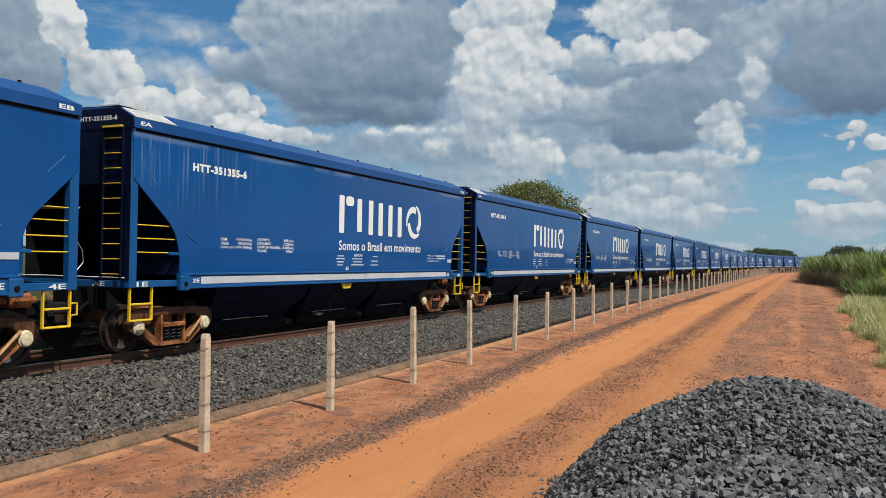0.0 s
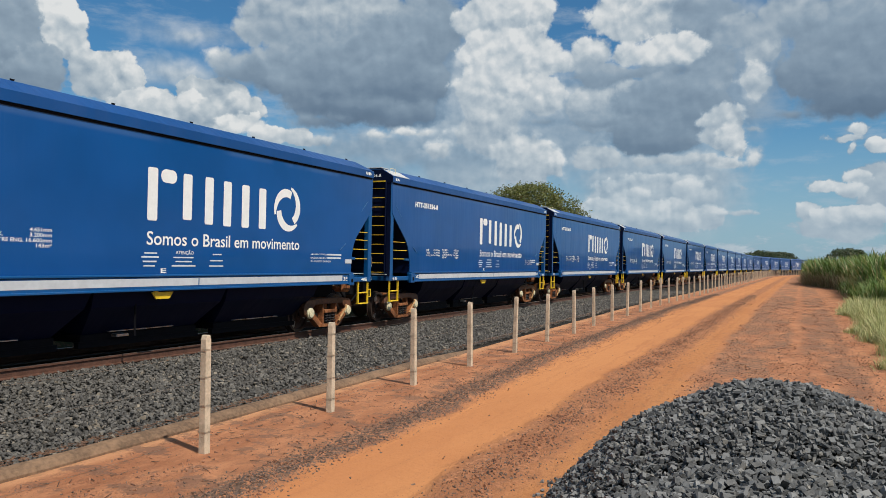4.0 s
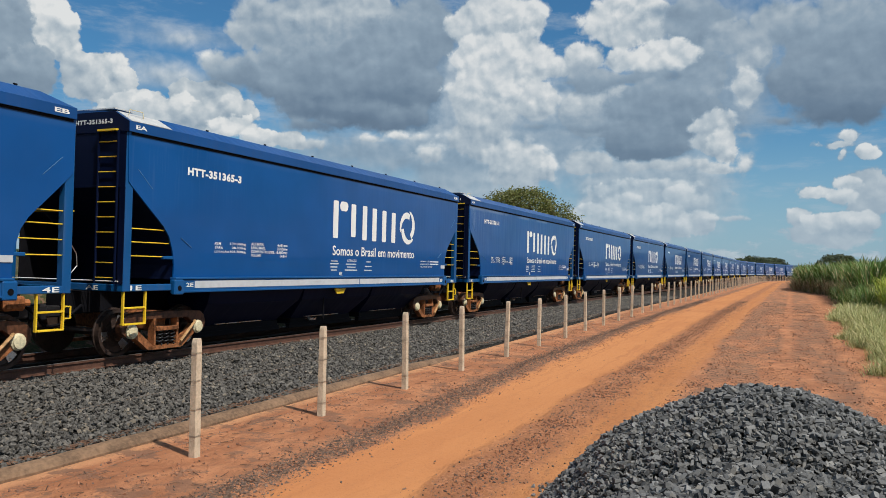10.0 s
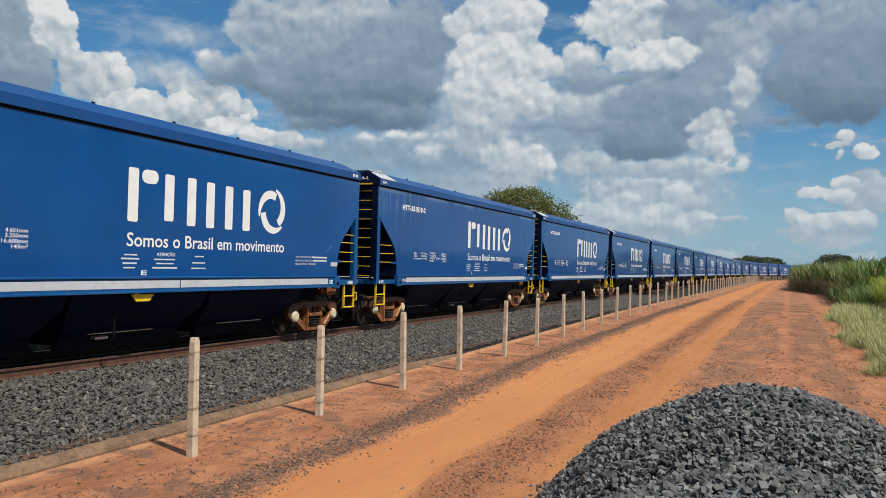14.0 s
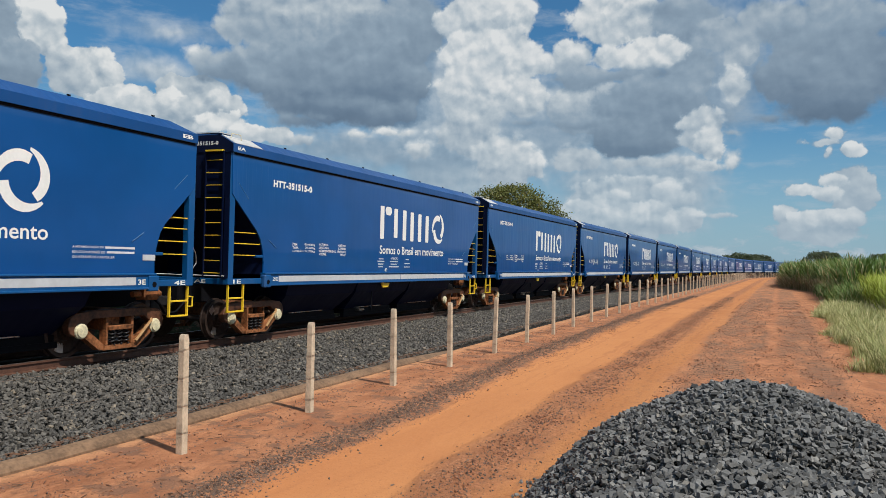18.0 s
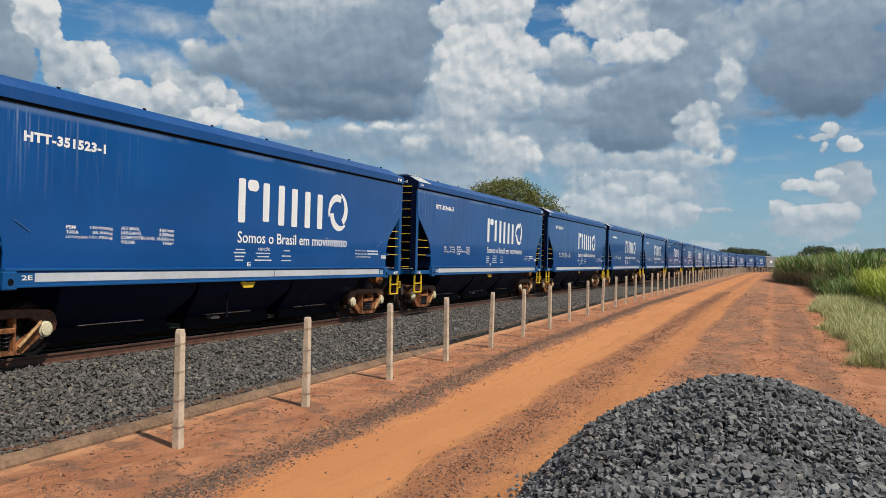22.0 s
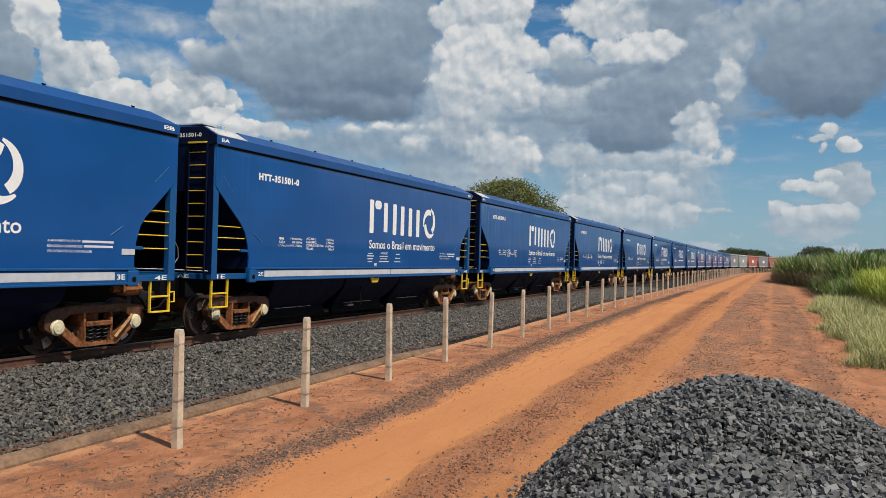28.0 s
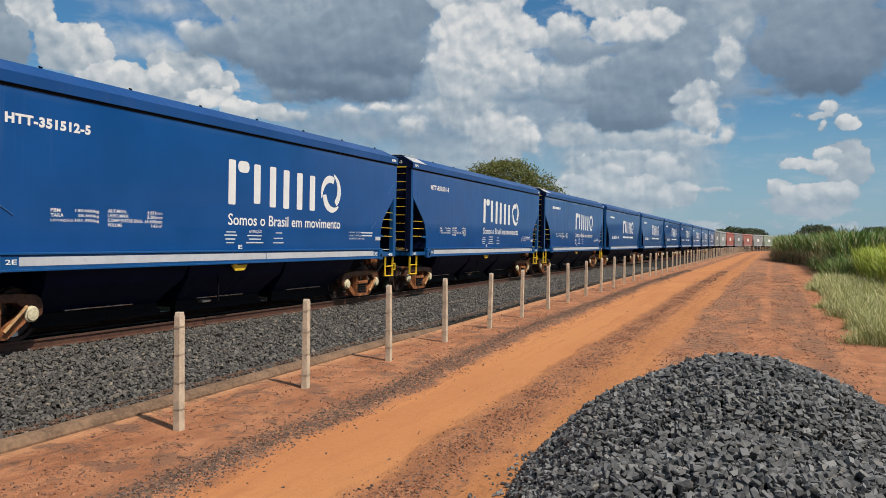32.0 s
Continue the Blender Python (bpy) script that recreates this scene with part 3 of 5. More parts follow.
def stone_shapes(count, seed, knob_count=2):
    """Broken stones of unit size: (corners, triangles) each."""
    rng = np.random.default_rng(seed)
    shapes = []
    for _ in range(count):
        bm = bmesh.new()
        slab = np.array([(a, b, c) for a in (-1, 1) for b in (-1, 1) for c in (-1, 1)]) * rng.uniform(0.5, 1.0, (8, 3))
        knobs = rng.normal(size=(knob_count, 3))
        knobs = knobs / np.linalg.norm(knobs, axis=1)[:, None] * 1.2
        d = np.concatenate([slab[:8 if knob_count else 6], knobs]) * 0.5 * rng.uniform((0.9, 0.6, 0.36), (1.25, 0.9, 0.66))
        q = np.array(Euler((*rng.normal(0, 0.6, 2), rng.uniform(0, 6.28))).to_matrix())
        for c in d @ q.T:
            bm.verts.new(c)
        bmesh.ops.convex_hull(bm, input=bm.verts[:])
        bmesh.ops.delete(bm, geom=[v for v in bm.verts if not v.link_faces], context="VERTS")
        bmesh.ops.triangulate(bm, faces=bm.faces[:])
        bm.verts.index_update()
        shapes.append((np.array([v.co for v in bm.verts]), np.array([[v.index for v in f.verts] for f in bm.faces])))
        bm.free()
    return shapes


def scatter(name, places, sizes, mat, seed=3, variants=48, knob_count=2):
    """Stones at the places given, as one mesh."""
    shapes = stone_shapes(variants, seed, knob_count)
    rng = np.random.default_rng(seed + 1)
    pick = rng.integers(0, variants, len(places))
    vs, ts, base = [], [], 0
    for k, (co, tr) in enumerate(shapes):
        at = places[pick == k]
        s = sizes[pick == k]
        if not len(at):
            continue
        v = (co[None] * s[:, None, None] + at[:, None]).reshape(-1, 3)
        t = (tr[None] + (np.arange(len(at)) * len(co))[:, None, None]).reshape(-1, 3) + base
        vs.append(v)
        ts.append(t)
        base += len(v)
    return raw_mesh(name, np.concatenate(vs), np.concatenate(ts), mat)


# ------------------------------------------------------------------ the line of the track
TRACK_X = -12.716                     # centre of the track; rail tops are at z = 0
GAUGE = 1.60


def bend(s):
    """How far the line has swung to the right, and its heading, s metres along it."""
    a = max(0.0, s - CURVE_Y) / CURVE_R
    return CURVE_R * (1 - math.cos(a)), CURVE_R * math.sin(a) + min(s, CURVE_Y), a


def along(s, x, z):
    """The place x metres from the camera's line, s metres along the track."""
    dx, y, a = bend(s)
    off = x - TRACK_X
    return Vector((TRACK_X + dx + off * math.cos(a), y - off * math.sin(a), z))


def ground_z(y):
    k = min(max(y, -10.0), 42.0)
    return -0.607 + 0.0096 * (k - 8.0)


def sweep(bm, outline, stations, close=True):
    """Draws an outline of (x, z) along the track; z may depend on the station."""
    rings = [[bm.verts.new(along(s, x, z(s) if callable(z) else z)) for x, z in outline] for s in stations]
    k = len(outline)
    for a, b in zip(rings, rings[1:]):
        for i in range(k if close else k - 1):
            bm.faces.new((a[i], a[(i + 1) % k], b[(i + 1) % k], b[i]))
    bmesh.ops.recalc_face_normals(bm, faces=bm.faces[:])
    return bm


# ------------------------------------------------------------------ ground, track bed, rails, kerb
def verge_back(y):
    """How far the gravelly verge draws back from the sandy track."""
    k = np.clip((np.asarray(y) - VERGE_Y[0]) / (VERGE_Y[1] - VERGE_Y[0]), 0, 1)
    return VERGE_BACK * k * k * (3 - 2 * k)


def ground_lift(x, y):
    """Small unevenness of the trodden ground."""
    v = noise.noise((x * 0.9, y * 0.5, 0.0)) * 0.018 + noise.noise((x * 3.0, y * 2.2, 4.0)) * 0.008
    v += 0.045 * math.exp(-((x + 5.5 + float(verge_back(y))) / 0.22) ** 2) * (0.6 + noise.noise((x, y * 0.8, 7.0))) + 0.03 * math.exp(-((x + 3.3) / 0.25) ** 2) * (0.6 + noise.noise((x, y * 0.9, 9.0)))
    edge = min(1.0, max(0.0, (x + 7.6) / 0.6))
    return v * edge


def make_ground():
    far = [20, 30, 45, 70, 110, 180, 320, 600, 1200, 2400, 4500]
    xs = [-v for v in far[::-1]] + [-17.5, -16.4, -15.2, -15.0, -9.5] + list(np.arange(-9.0, 5.01, 0.14)) + [6.5, 8.5, 12.0] + far
    ys = [-v for v in far[::-1]] + [-10.0, -5.0] + list(np.arange(-2.0, 45.0, 0.22)) + list(np.arange(46, 200, 4.0)) + [220, 250, 300, 400, 600, 1000, 2000, 4500]
    verts = []
    for y in ys:
        for x in xs:
            z = ground_z(y)
            if -15.2 < x < -8.3:
                z -= 0.25
            # bank added beyond the track as a dark backing under the wagons
            if x < -15.2 and y < 170:
                z += min(1.0, (-15.2 - x) / 2.3) * 1.9
            if -9 < x < 5 and -2 < y < 45:
                z += ground_lift(x, y)
            verts.append((x, y, z))
    w = len(xs)
    i = np.arange(len(verts)).reshape(len(ys), w)
    quads = np.stack([i[:-1, :-1], i[:-1, 1:], i[1:, 1:], i[1:, :-1]], -1).reshape(-1, 4)
    me = raw_mesh("ground", np.array(verts), quads, EARTH)
    me.shade_smooth()
    tagged(new("ground", me), "red earth with a worn sandy vehicle track", "ground", kind="structure")


make_ground()
STATIONS = [-30, -10] + list(np.arange(0, 60, 2.0)) + list(np.arange(60, 182, 10.0)) + list(np.arange(182, 420, 6.0))


def bed_z(x, s):
    """Height of the stone bed at x (right of the track's centre), s along."""
    toe = ground_z(s) + 0.09
    k = (x + 11.25) / (-8.2 + 11.25)
    if k <= 0:
        return -0.19
    return -0.19 + (toe + 0.19) * min(k, 1.0) ** 0.9


def make_track():
    xs = [-18.0, -16.9, -14.2, -12.7, -11.25, -10.5, -9.7, -8.9, -8.2, -8.1]
    tops = [(x, (lambda s, x=x: bed_z(x, s) - 0.075) if x > -14 else -0.19 if x > -15 else (lambda s: ground_z(s) - 0.05)) for x in xs]
    bm = sweep(bmesh.new(), tops + [(-8.1, -1.2), (-18.0, -1.2)], STATIONS)
    bed = part("ballast_bed", bm, SHADED_BED, None)
    tagged(bed, "grey crushed-stone track bed", "track bed", kind="structure")
    # two rails
    for side in (-1, 1):
        c = TRACK_X + side * (GAUGE / 2 + 0.035)
        half = [(0.036, 0.0), (0.036, -0.035), (0.009, -0.05), (0.009, -0.145), (0.072, -0.160), (0.072, -0.175)]
        outline = [(c + a, b) for a, b in half] + [(c - a, b) for a, b in half[::-1]]
        rail = part("rail", sweep(bmesh.new(), outline, STATIONS), RAIL, None)
        tagged(rail, "rust-brown steel rail on stone bed", "rail", "rails of the track", "structure")
        face = part("running_face", sweep(bmesh.new(), [(c - 0.027, 0.001), (c + 0.027, 0.001), (c + 0.027, 0.003), (c - 0.027, 0.003)], STATIONS), RAIL_TOP, rail)
    # kerb: a low concrete lip between stone bed and earth
    prof = [(x, lambda s, up=up: ground_z(s) + up) for x, up in ((-7.95, -0.25), (-7.95, 0.030), (-7.99, 0.072), (-8.07, 0.110), (-8.15, 0.115), (-8.19, 0.09), (-8.19, -0.25))]
    bm = bmesh.new()
    kerb_stations = list(np.arange(-6, 60, 0.5)) + [s for s in STATIONS if s >= 60]
    sweep(bm, prof, kerb_stations)
    for v in bm.verts:
        if v.co.y < 500:
            sunk = min(1.0, max(0.0, (v.co.y - 16.0) / 7.0))
            v.co.z -= 0.17 * sunk * sunk * (3 - 2 * sunk)
            v.co += Vector((noise.noise(v.co * 1.3) * 0.025, 0, noise.noise(v.co * 2.1 + Vector((5, 0, 0))) * 0.012))
    tagged(part("kerb", bm, KERB, None), "low earth-stained concrete kerb along the stone bed", "kerb", kind="structure")
    # loose ballast stones
    n = 60000
    s = 3.0 + 62.0 * RNG.random(n) ** 1.7
    x = RNG.uniform(-11.78, -8.17, n)
    z = np.array([bed_z(a, b) for a, b in zip(x, s)])
    size = RNG.uniform(0.036, 0.072, n) * (1 + 0.010 * s)
    places = np.stack([x, s, z + size * RNG.uniform(-0.6, 0.45, n)], -1)
    ob = new("ballast_stones", scatter("ballast_stones", places, size, BALLAST, 11, knob_count=1))
    tagged(ob, "loose grey crushed stones of the track bed", "ballast", kind="stuff")


make_track()


def pebbles():
    n = 30000
    s = 4.0 + 60.0 * RNG.random(n) ** 1.6
    x = RNG.normal(-5.52, 0.20, n) - verge_back(s)
    m = 3500
    s2 = 4.0 + 45 * RNG.random(m) ** 1.5
    x2 = RNG.uniform(-7.7, -2.6, m)
    m3 = 11000
    s3 = 5.0 + 60 * RNG.random(m3) ** 1.4
    x3 = RNG.normal(-3.3, 0.25, m3)
    m4 = 16000
    s4 = 11.0 + 52 * RNG.random(m4) ** 1.3
    x4 = np.where(RNG.random(m4) < 0.6, RNG.uniform(-2.0, -0.35, m4), RNG.uniform(0.0, 1.7, m4))
    keep = (RNG.random(m) < np.where((x2 > -5.0) & (x2 < -3.8), 0.12, 1.0))
    s, x = np.concatenate([s, s2[keep], s3, s4]), np.concatenate([x, x2[keep], x3, x4])
    size = 0.009 + 0.036 * RNG.random(len(s)) ** 3.2
    z = np.array([ground_z(b) + ground_lift(a, b) for a, b in zip(x, s)])
    ob = new("scattered_pebbles", scatter("scattered_pebbles", np.stack([x, s, z + size * 0.15], -1), size, PEBBLE, 21, knob_count=0))
    tagged(ob, "small loose stones and clods on the earth", "pebbles", kind="stuff")


pebbles()


def clods():
    """Crumbled earth in patches, twigs on the verge, leaf litter behind the kerb."""
    n = 42000
    s = 4.0 + 44.0 * RNG.random(n) ** 1.5
    x = np.where(RNG.random(n) < 0.55, RNG.uniform(-7.7, -5.1, n), RNG.normal(-3.3, 0.2, n))
    patch = np.array([noise.noise((a * 1.3, b * 1.0, 3.0)) + 0.6 * noise.noise((a * 4.0, b * 3.2, 8.0)) for a, b in zip(x, s)])
    keep = (patch + RNG.normal(0, 0.18, n) > 0.12) & (np.abs(x + 4.4) > 0.62)
    s, x = s[keep], x[keep]
    size = 0.008 + 0.045 * RNG.random(len(s)) ** 3.5
    z = np.array([ground_z(b) + ground_lift(a, b) for a, b in zip(x, s)])
    m = 26000
    s2, x2 = 11.0 + 46.0 * RNG.random(m) ** 1.35, RNG.uniform(-2.2, 1.9, m)
    keep = np.array([noise.noise((a * 2.2, b * 0.5, 13.0)) + 0.7 * noise.noise((a * 1.0, b * 2.4, 18.0)) for a, b in zip(x2, s2)]) > 0.16
    x, s = np.concatenate([x, x2[keep]]), np.concatenate([s, s2[keep]])
    size = np.concatenate([size, 0.012 + 0.045 * RNG.random(int(keep.sum())) ** 3])
    z = np.array([ground_z(b) + ground_lift(a, b) for a, b in zip(x, s)])
    ob = new("earth_clods", scatter("earth_clods", np.stack([x, s, z + size * 0.12], -1), size, CLOD, 23, knob_count=0))
    tagged(ob, "crumbled red earth clods beside the vehicle track", "clods", kind="stuff")
    for name, label, m, x0, x1, long_, lift in (("dry_twigs", "thin dry twigs lying on the red earth", 380, -7.7, -5.4, 0.16, 0.012), ("leaf_litter", "dry brown litter between stone bed and kerb", 2400, -8.40, -8.16, 0.10, 0.125)):
        s = 4.0 + 36.0 * RNG.random(m) ** 1.5
        x = RNG.uniform(x0, x1, m)
        z = np.array([ground_z(b) + (ground_lift(a, b) if a > -8 else 0) for a, b in zip(x, s)]) + lift
        a = RNG.uniform(0, 3.14, m)
        d = np.column_stack([np.cos(a), np.sin(a), RNG.normal(0, 0.12, m)]) * (long_ * RNG.uniform(0.3, 1.0, m))[:, None] / 2
        w = np.column_stack([-np.sin(a), np.cos(a), np.zeros(m)]) * RNG.uniform(0.003, 0.009, m)[:, None]
        c = np.column_stack([x, s, z])
        up = np.array([0, 0, 0.007])
        v = np.stack([c - d - w, c - d + w, c - d + up, c + d - w, c + d + w, c + d + up], 1)
        f = np.array([[0, 3, 5, 2], [1, 2, 5, 4], [0, 1, 4, 3]])
        ob = new(name, raw_mesh(name, v.reshape(-1, 3), (f[None] + (np.arange(m) * 6)[:, None, None]).reshape(-1, 4), TWIG))
        tagged(ob, label, "litter", kind="stuff")


clods()
# ------------------------------------------------------------------ the train
PITCH, BODY = 16.75, 15.58            # coupler to coupler; length of the body
HALF, SIDE = BODY / 2, 1.60
SPEED, HEAD = 10.057, 10.872          # metres a second towards the camera; where the first numbered wagon begins at 0 s
WHEEL_R, AXLES = 0.46, (0.56, 2.37)   # axles from the end of the body
TO_SIDE = Matrix(((0, 0, 1, 0), (1, 0, 0, 0), (0, 1, 0, 0), (0, 0, 0, 1)))      # writing on the long side
TO_END = Matrix(((1, 0, 0, 0), (0, 0, -1, 0), (0, 1, 0, 0), (0, 0, 0, 1)))      # writing on the end towards -y
LETTERS = {}


def writing(text, heavy=0.0, gap=1.0):
    """A mesh of the words, in the unit square's height, from the built-in font."""
    key = (text, heavy, gap)
    if key not in LETTERS:
        cu = bpy.data.curves.new("words", "FONT")
        cu.body, cu.size, cu.offset, cu.space_character, cu.resolution_u = text, 1.0, heavy, gap, 3
        ob = new("words", cu)
        bpy.context.view_layer.update()
        me = bpy.data.meshes.new_from_object(ob.evaluated_get(bpy.context.evaluated_depsgraph_get()))
        bpy.data.objects.remove(ob)
        LETTERS[key] = np.array([v.co for v in me.vertices]), [tuple(p.vertices) for p in me.polygons]
        bpy.data.meshes.remove(me)
    return LETTERS[key]


def lettering(name, text, u0, u1, z0, z1, parent, heavy=0.0, gap=1.0, turn=TO_SIDE, plane=SIDE + 0.004, mat=None, label=""):
    """Words fitted into the rectangle u0..u1, z0..z1 of a wagon's side or end."""
    co, faces = writing(text, heavy, gap)
    lo, hi = co.min(0), co.max(0)
    co = (co - lo) / np.maximum(hi - lo, 1e-6) * (u1 - u0, z1 - z0, 0) + (u0, z0, 0)
    me = bpy.data.meshes.new(name)
    me.from_pydata([turn @ Vector((*c[:2], plane)) for c in co.tolist()], [], faces)
    me.materials.append(mat or WHITE)
    ob = new(name, me)
    ob.parent = parent
    return tagged(ob, label) if label else ob


def split_writing(name, text, u0, u1, z0, z1, parent, heavy=0.0, gap=1.0, turn=TO_SIDE, plane=SIDE + 0.004, mat=None, apart=0.16, label=""):
    """Like lettering(), but every word (or, with apart=0, every letter) is a part of its own."""
    co, faces = writing(text, heavy, gap)
    root = list(range(len(co)))

    def find(i):
        while root[i] != i:
            root[i] = root[root[i]]
            i = root[i]
        return i
    for f in faces:
        for v in f[1:]:
            root[find(v)] = find(f[0])
    spans = {}
    for i in range(len(co)):
        k = find(i)
        a, b = spans.get(k, (9e9, -9e9))
        spans[k] = min(a, co[i][0]), max(b, co[i][0])
    groups, reach = [], -9e9
    for k, (a, b) in sorted(spans.items(), key=lambda e: e[1]):
        if a > reach + apart:
            groups.append(set())
        groups[-1].add(k)
        reach = max(reach, b)
    lo, hi = co.min(0), co.max(0)
    flat = (co - lo) / np.maximum(hi - lo, 1e-6) * (u1 - u0, z1 - z0, 0) + (u0, z0, 0)
    for group in groups:
        own = [f for f in faces if find(f[0]) in group]
        ids = sorted({v for f in own for v in f})
        at = {v: i for i, v in enumerate(ids)}
        me = bpy.data.meshes.new(name)
        me.from_pydata([turn @ Vector((flat[v][0], flat[v][1], plane)) for v in ids], [], [[at[v] for v in f] for f in own])
        me.materials.append(mat or WHITE)
        ob = new(name, me)
        ob.parent = parent
        if label:
            tagged(ob, label)


def plates(name, rects, parent, mat, plane=SIDE, thick=0.004, label=""):
    """Thin painted bars (u0, u1, z0, z1) on the side."""
    bm = bmesh.new()
    for u0, u1, z0, z1 in rects:
        box(bm, plane, plane + thick, u0, u1, z0, z1)
    return part(name, bm, mat, parent, label)


def mark_shapes(parent, u0):
    """The operator's mark as plain upright bars and a broken ring."""
    def bar(bars, u, w, z0, z1, r=0.04):
        pts = []
        for cu, cz, a0 in ((u + w - r, z1 - r, 0), (u + r, z1 - r, 90), (u + r, z0 + r, 180), (u + w - r, z0 + r, 270)):
            pts += [(cu + r * math.cos(radians(a0 + k * 30)), cz + r * math.sin(radians(a0 + k * 30))) for k in range(4)]
        bars.append(part("mark_bar", prism(bmesh.new(), pts, SIDE, SIDE + 0.004), WHITE, parent, "white painted bar"))
    bars = []
    bar(bars, u0, 0.25, 2.56, 3.56)
    bar(bars, u0 + 0.33, 0.42, 3.30, 3.56, 0.12)
    bar(bars, u0 + 0.93, 0.25, 2.62, 3.53)
    bar(bars, u0 + 1.56, 0.25, 2.56, 3.53)
    bar(bars, u0 + 2.13, 0.25, 2.55, 3.50)
    bar(bars, u0 + 2.73, 0.25, 2.55, 3.48)
    bar(bars, u0 + 3.33, 0.25, 2.55, 3.46)
    # ring of three overlapping blades
    bm = bmesh.new()
    cu, cz, R = u0 + 4.42, 3.06, 0.54
    for k in range(3):
        a0 = 85 + 120 * k
        outer, inner = [], []
        for i in range(15):
            f = i / 14
            a = radians(a0 - 8 - f * 128)
            w = 0.20 * math.sin(math.pi * min(1.0, f * 0.62 + 0.06)) ** 0.8
            ro = R - 0.10 * f * f
            outer.append((cu + ro * math.cos(a), cz + ro * math.sin(a)))
            inner.append((cu + (ro - w) * math.cos(a), cz + (ro - w) * math.sin(a)))
        a = [bm.verts.new((SIDE + 0.004, *p)) for p in outer]
        b = [bm.verts.new((SIDE + 0.004, *p)) for p in inner]
        for i in range(14):
            bm.faces.new((a[i], b[i], b[i + 1], a[i + 1]))
    bmesh.ops.recalc_face_normals(bm, faces=bm.faces[:])
    part("ring_mark", bm, WHITE, parent, "white ring of three curved blades")


# outline of the long side at one end, from the eave down: (from the end, height)
CUT = [(0.0, 4.21), (0.03, 3.30), (0.14, 3.20), (0.40, 2.98), (0.95, 2.52), (1.10, 2.33), (1.20, 2.06), (1.25, 1.78), (1.24, 1.50)]
TAIL = 0.89                           # the cut at the trailing end is a little shorter


def body_mesh(x0, x1, inset=0.0):
    """The outline of the long side, cut away at its ends, drawn out from x0 to x1."""
    left = [(-HALF + u + inset, z) for u, z in CUT]
    right = [(HALF - TAIL * u - inset, z) for u, z in CUT[::-1]]
    return prism(bmesh.new(), left + right, x0, x1)


def roof_mesh():
    """Low-pitched roof, its long edges chamfered, drawn in at both ends."""
    bm = bmesh.new()
    prof = [(-1.645, 4.215), (-1.645, 4.40), (-1.28, 4.60), (-0.5, 4.66), (0.5, 4.66), (1.28, 4.60), (1.645, 4.40), (1.645, 4.215)]
    rings = []
    for y, drop in ((-HALF - 0.03, 0.0), (-HALF + 1.10, 0.0), (-HALF + 1.12, 0.03), (HALF - 0.46, 0.03), (HALF - 0.02, -0.14)):
        rings.append([bm.verts.new((x, y, z + (drop if z > 4.45 else 0))) for x, z in prof])
    for a, b in zip(rings, rings[1:]):
        for i in range(len(prof)):
            bm.faces.new((a[i], a[(i + 1) % len(prof)], b[(i + 1) % len(prof)], b[i]))
    bm.faces.new(rings[0])
    bm.faces.new(rings[-1])
    bmesh.ops.recalc_face_normals(bm, faces=bm.faces[:])
    return bm


def top_member_mesh(face):
    """Upper beam of a cast side frame, rounded over the bearings."""
    end = [(0.62, 0.86), (1.02, 0.82), (1.12, 0.74), (1.17, 0.60), (1.14, 0.47), (1.03, 0.40), (0.90, 0.42), (0.82, 0.57), (0.62, 0.705)]
    bm = prism(bmesh.new(), end + [(-u, z) for u, z in end[::-1]], *sorted((face * 1.08, face * 1.24)))
    bmesh.ops.bevel(bm, geom=bm.edges[:], offset=0.012, segments=1, affect="EDGES")
    return bm


def side_frame_mesh(face):
    """Lower part of a cast truss side frame: the slanting arms, the columns, the seat of the springs."""
    x0, x1 = sorted((face * 1.09, face * 1.25))
    bm = bmesh.new()
    for m in (-1, 1):
        prism(bm, [(m * 0.83, 0.57), (m * 0.90, 0.43), (m * 0.47, 0.12), (m * 0.33, 0.12), (m * 0.34, 0.19)], x0, x1)
        prism(bm, [(m * 0.285, 0.72), (m * 0.34, 0.72), (m * 0.335, 0.2), (m * 0.285, 0.2)], x0 + face * 0.01, x1 + face * 0.01)
    prism(bm, [(-0.40, 0.115), (0.40, 0.115), (0.38, 0.19), (-0.38, 0.19)], x0, x1 + face * 0.04)
    return bm


def spring_mesh(x, y):
    bm = bmesh.new()
    turns, n = 4.0, 33
    tube(bm, [(x + 0.055 * math.cos(2 * math.pi * turns * i / n), y + 0.055 * math.sin(2 * math.pi * turns * i / n), 0.205 + 0.27 * i / n) for i in range(n + 1)], 0.016, 5)
    return bm


def wheelset_mesh():
    """Two flanged wheels on an axle, about the origin."""
    bm = bmesh.new()
    for m in (-1, 1):
        c = m * (GAUGE / 2 + 0.02)
        prof = [(-0.07, WHEEL_R + 0.025), (-0.045, WHEEL_R + 0.025), (-0.035, WHEEL_R), (0.065, WHEEL_R - 0.006), (0.065, WHEEL_R - 0.07), (0.02, WHEEL_R - 0.095), (0.0, 0.26), (0.03, 0.16), (0.09, 0.14), (0.09, 0.085)]
        lathe(bm, [(m * a, r) for a, r in [(-0.07, 0.09)] + prof], (c, 0, 0), 28)
        # worn light patches cast on the web
        for k in range(3):
            t = k * 2.1 + 0.4
            q = [(0.20, -0.34), (0.385, -0.26), (0.385, 0.26), (0.20, 0.34)]
            vs = [bm.verts.new((c + m * (0.034 if r > 0.3 else 0.018), r * math.cos(t + a), r * math.sin(t + a))) for r, a in q]
            f = bm.faces.new(vs if m > 0 else vs[::-1])
            f.material_index = 1
    lathe(bm, [(-1.2, 0.07), (1.2, 0.07)], (0, 0, 0), 10)
    bmesh.ops.recalc_face_normals(bm, faces=bm.faces[:])
    return bm


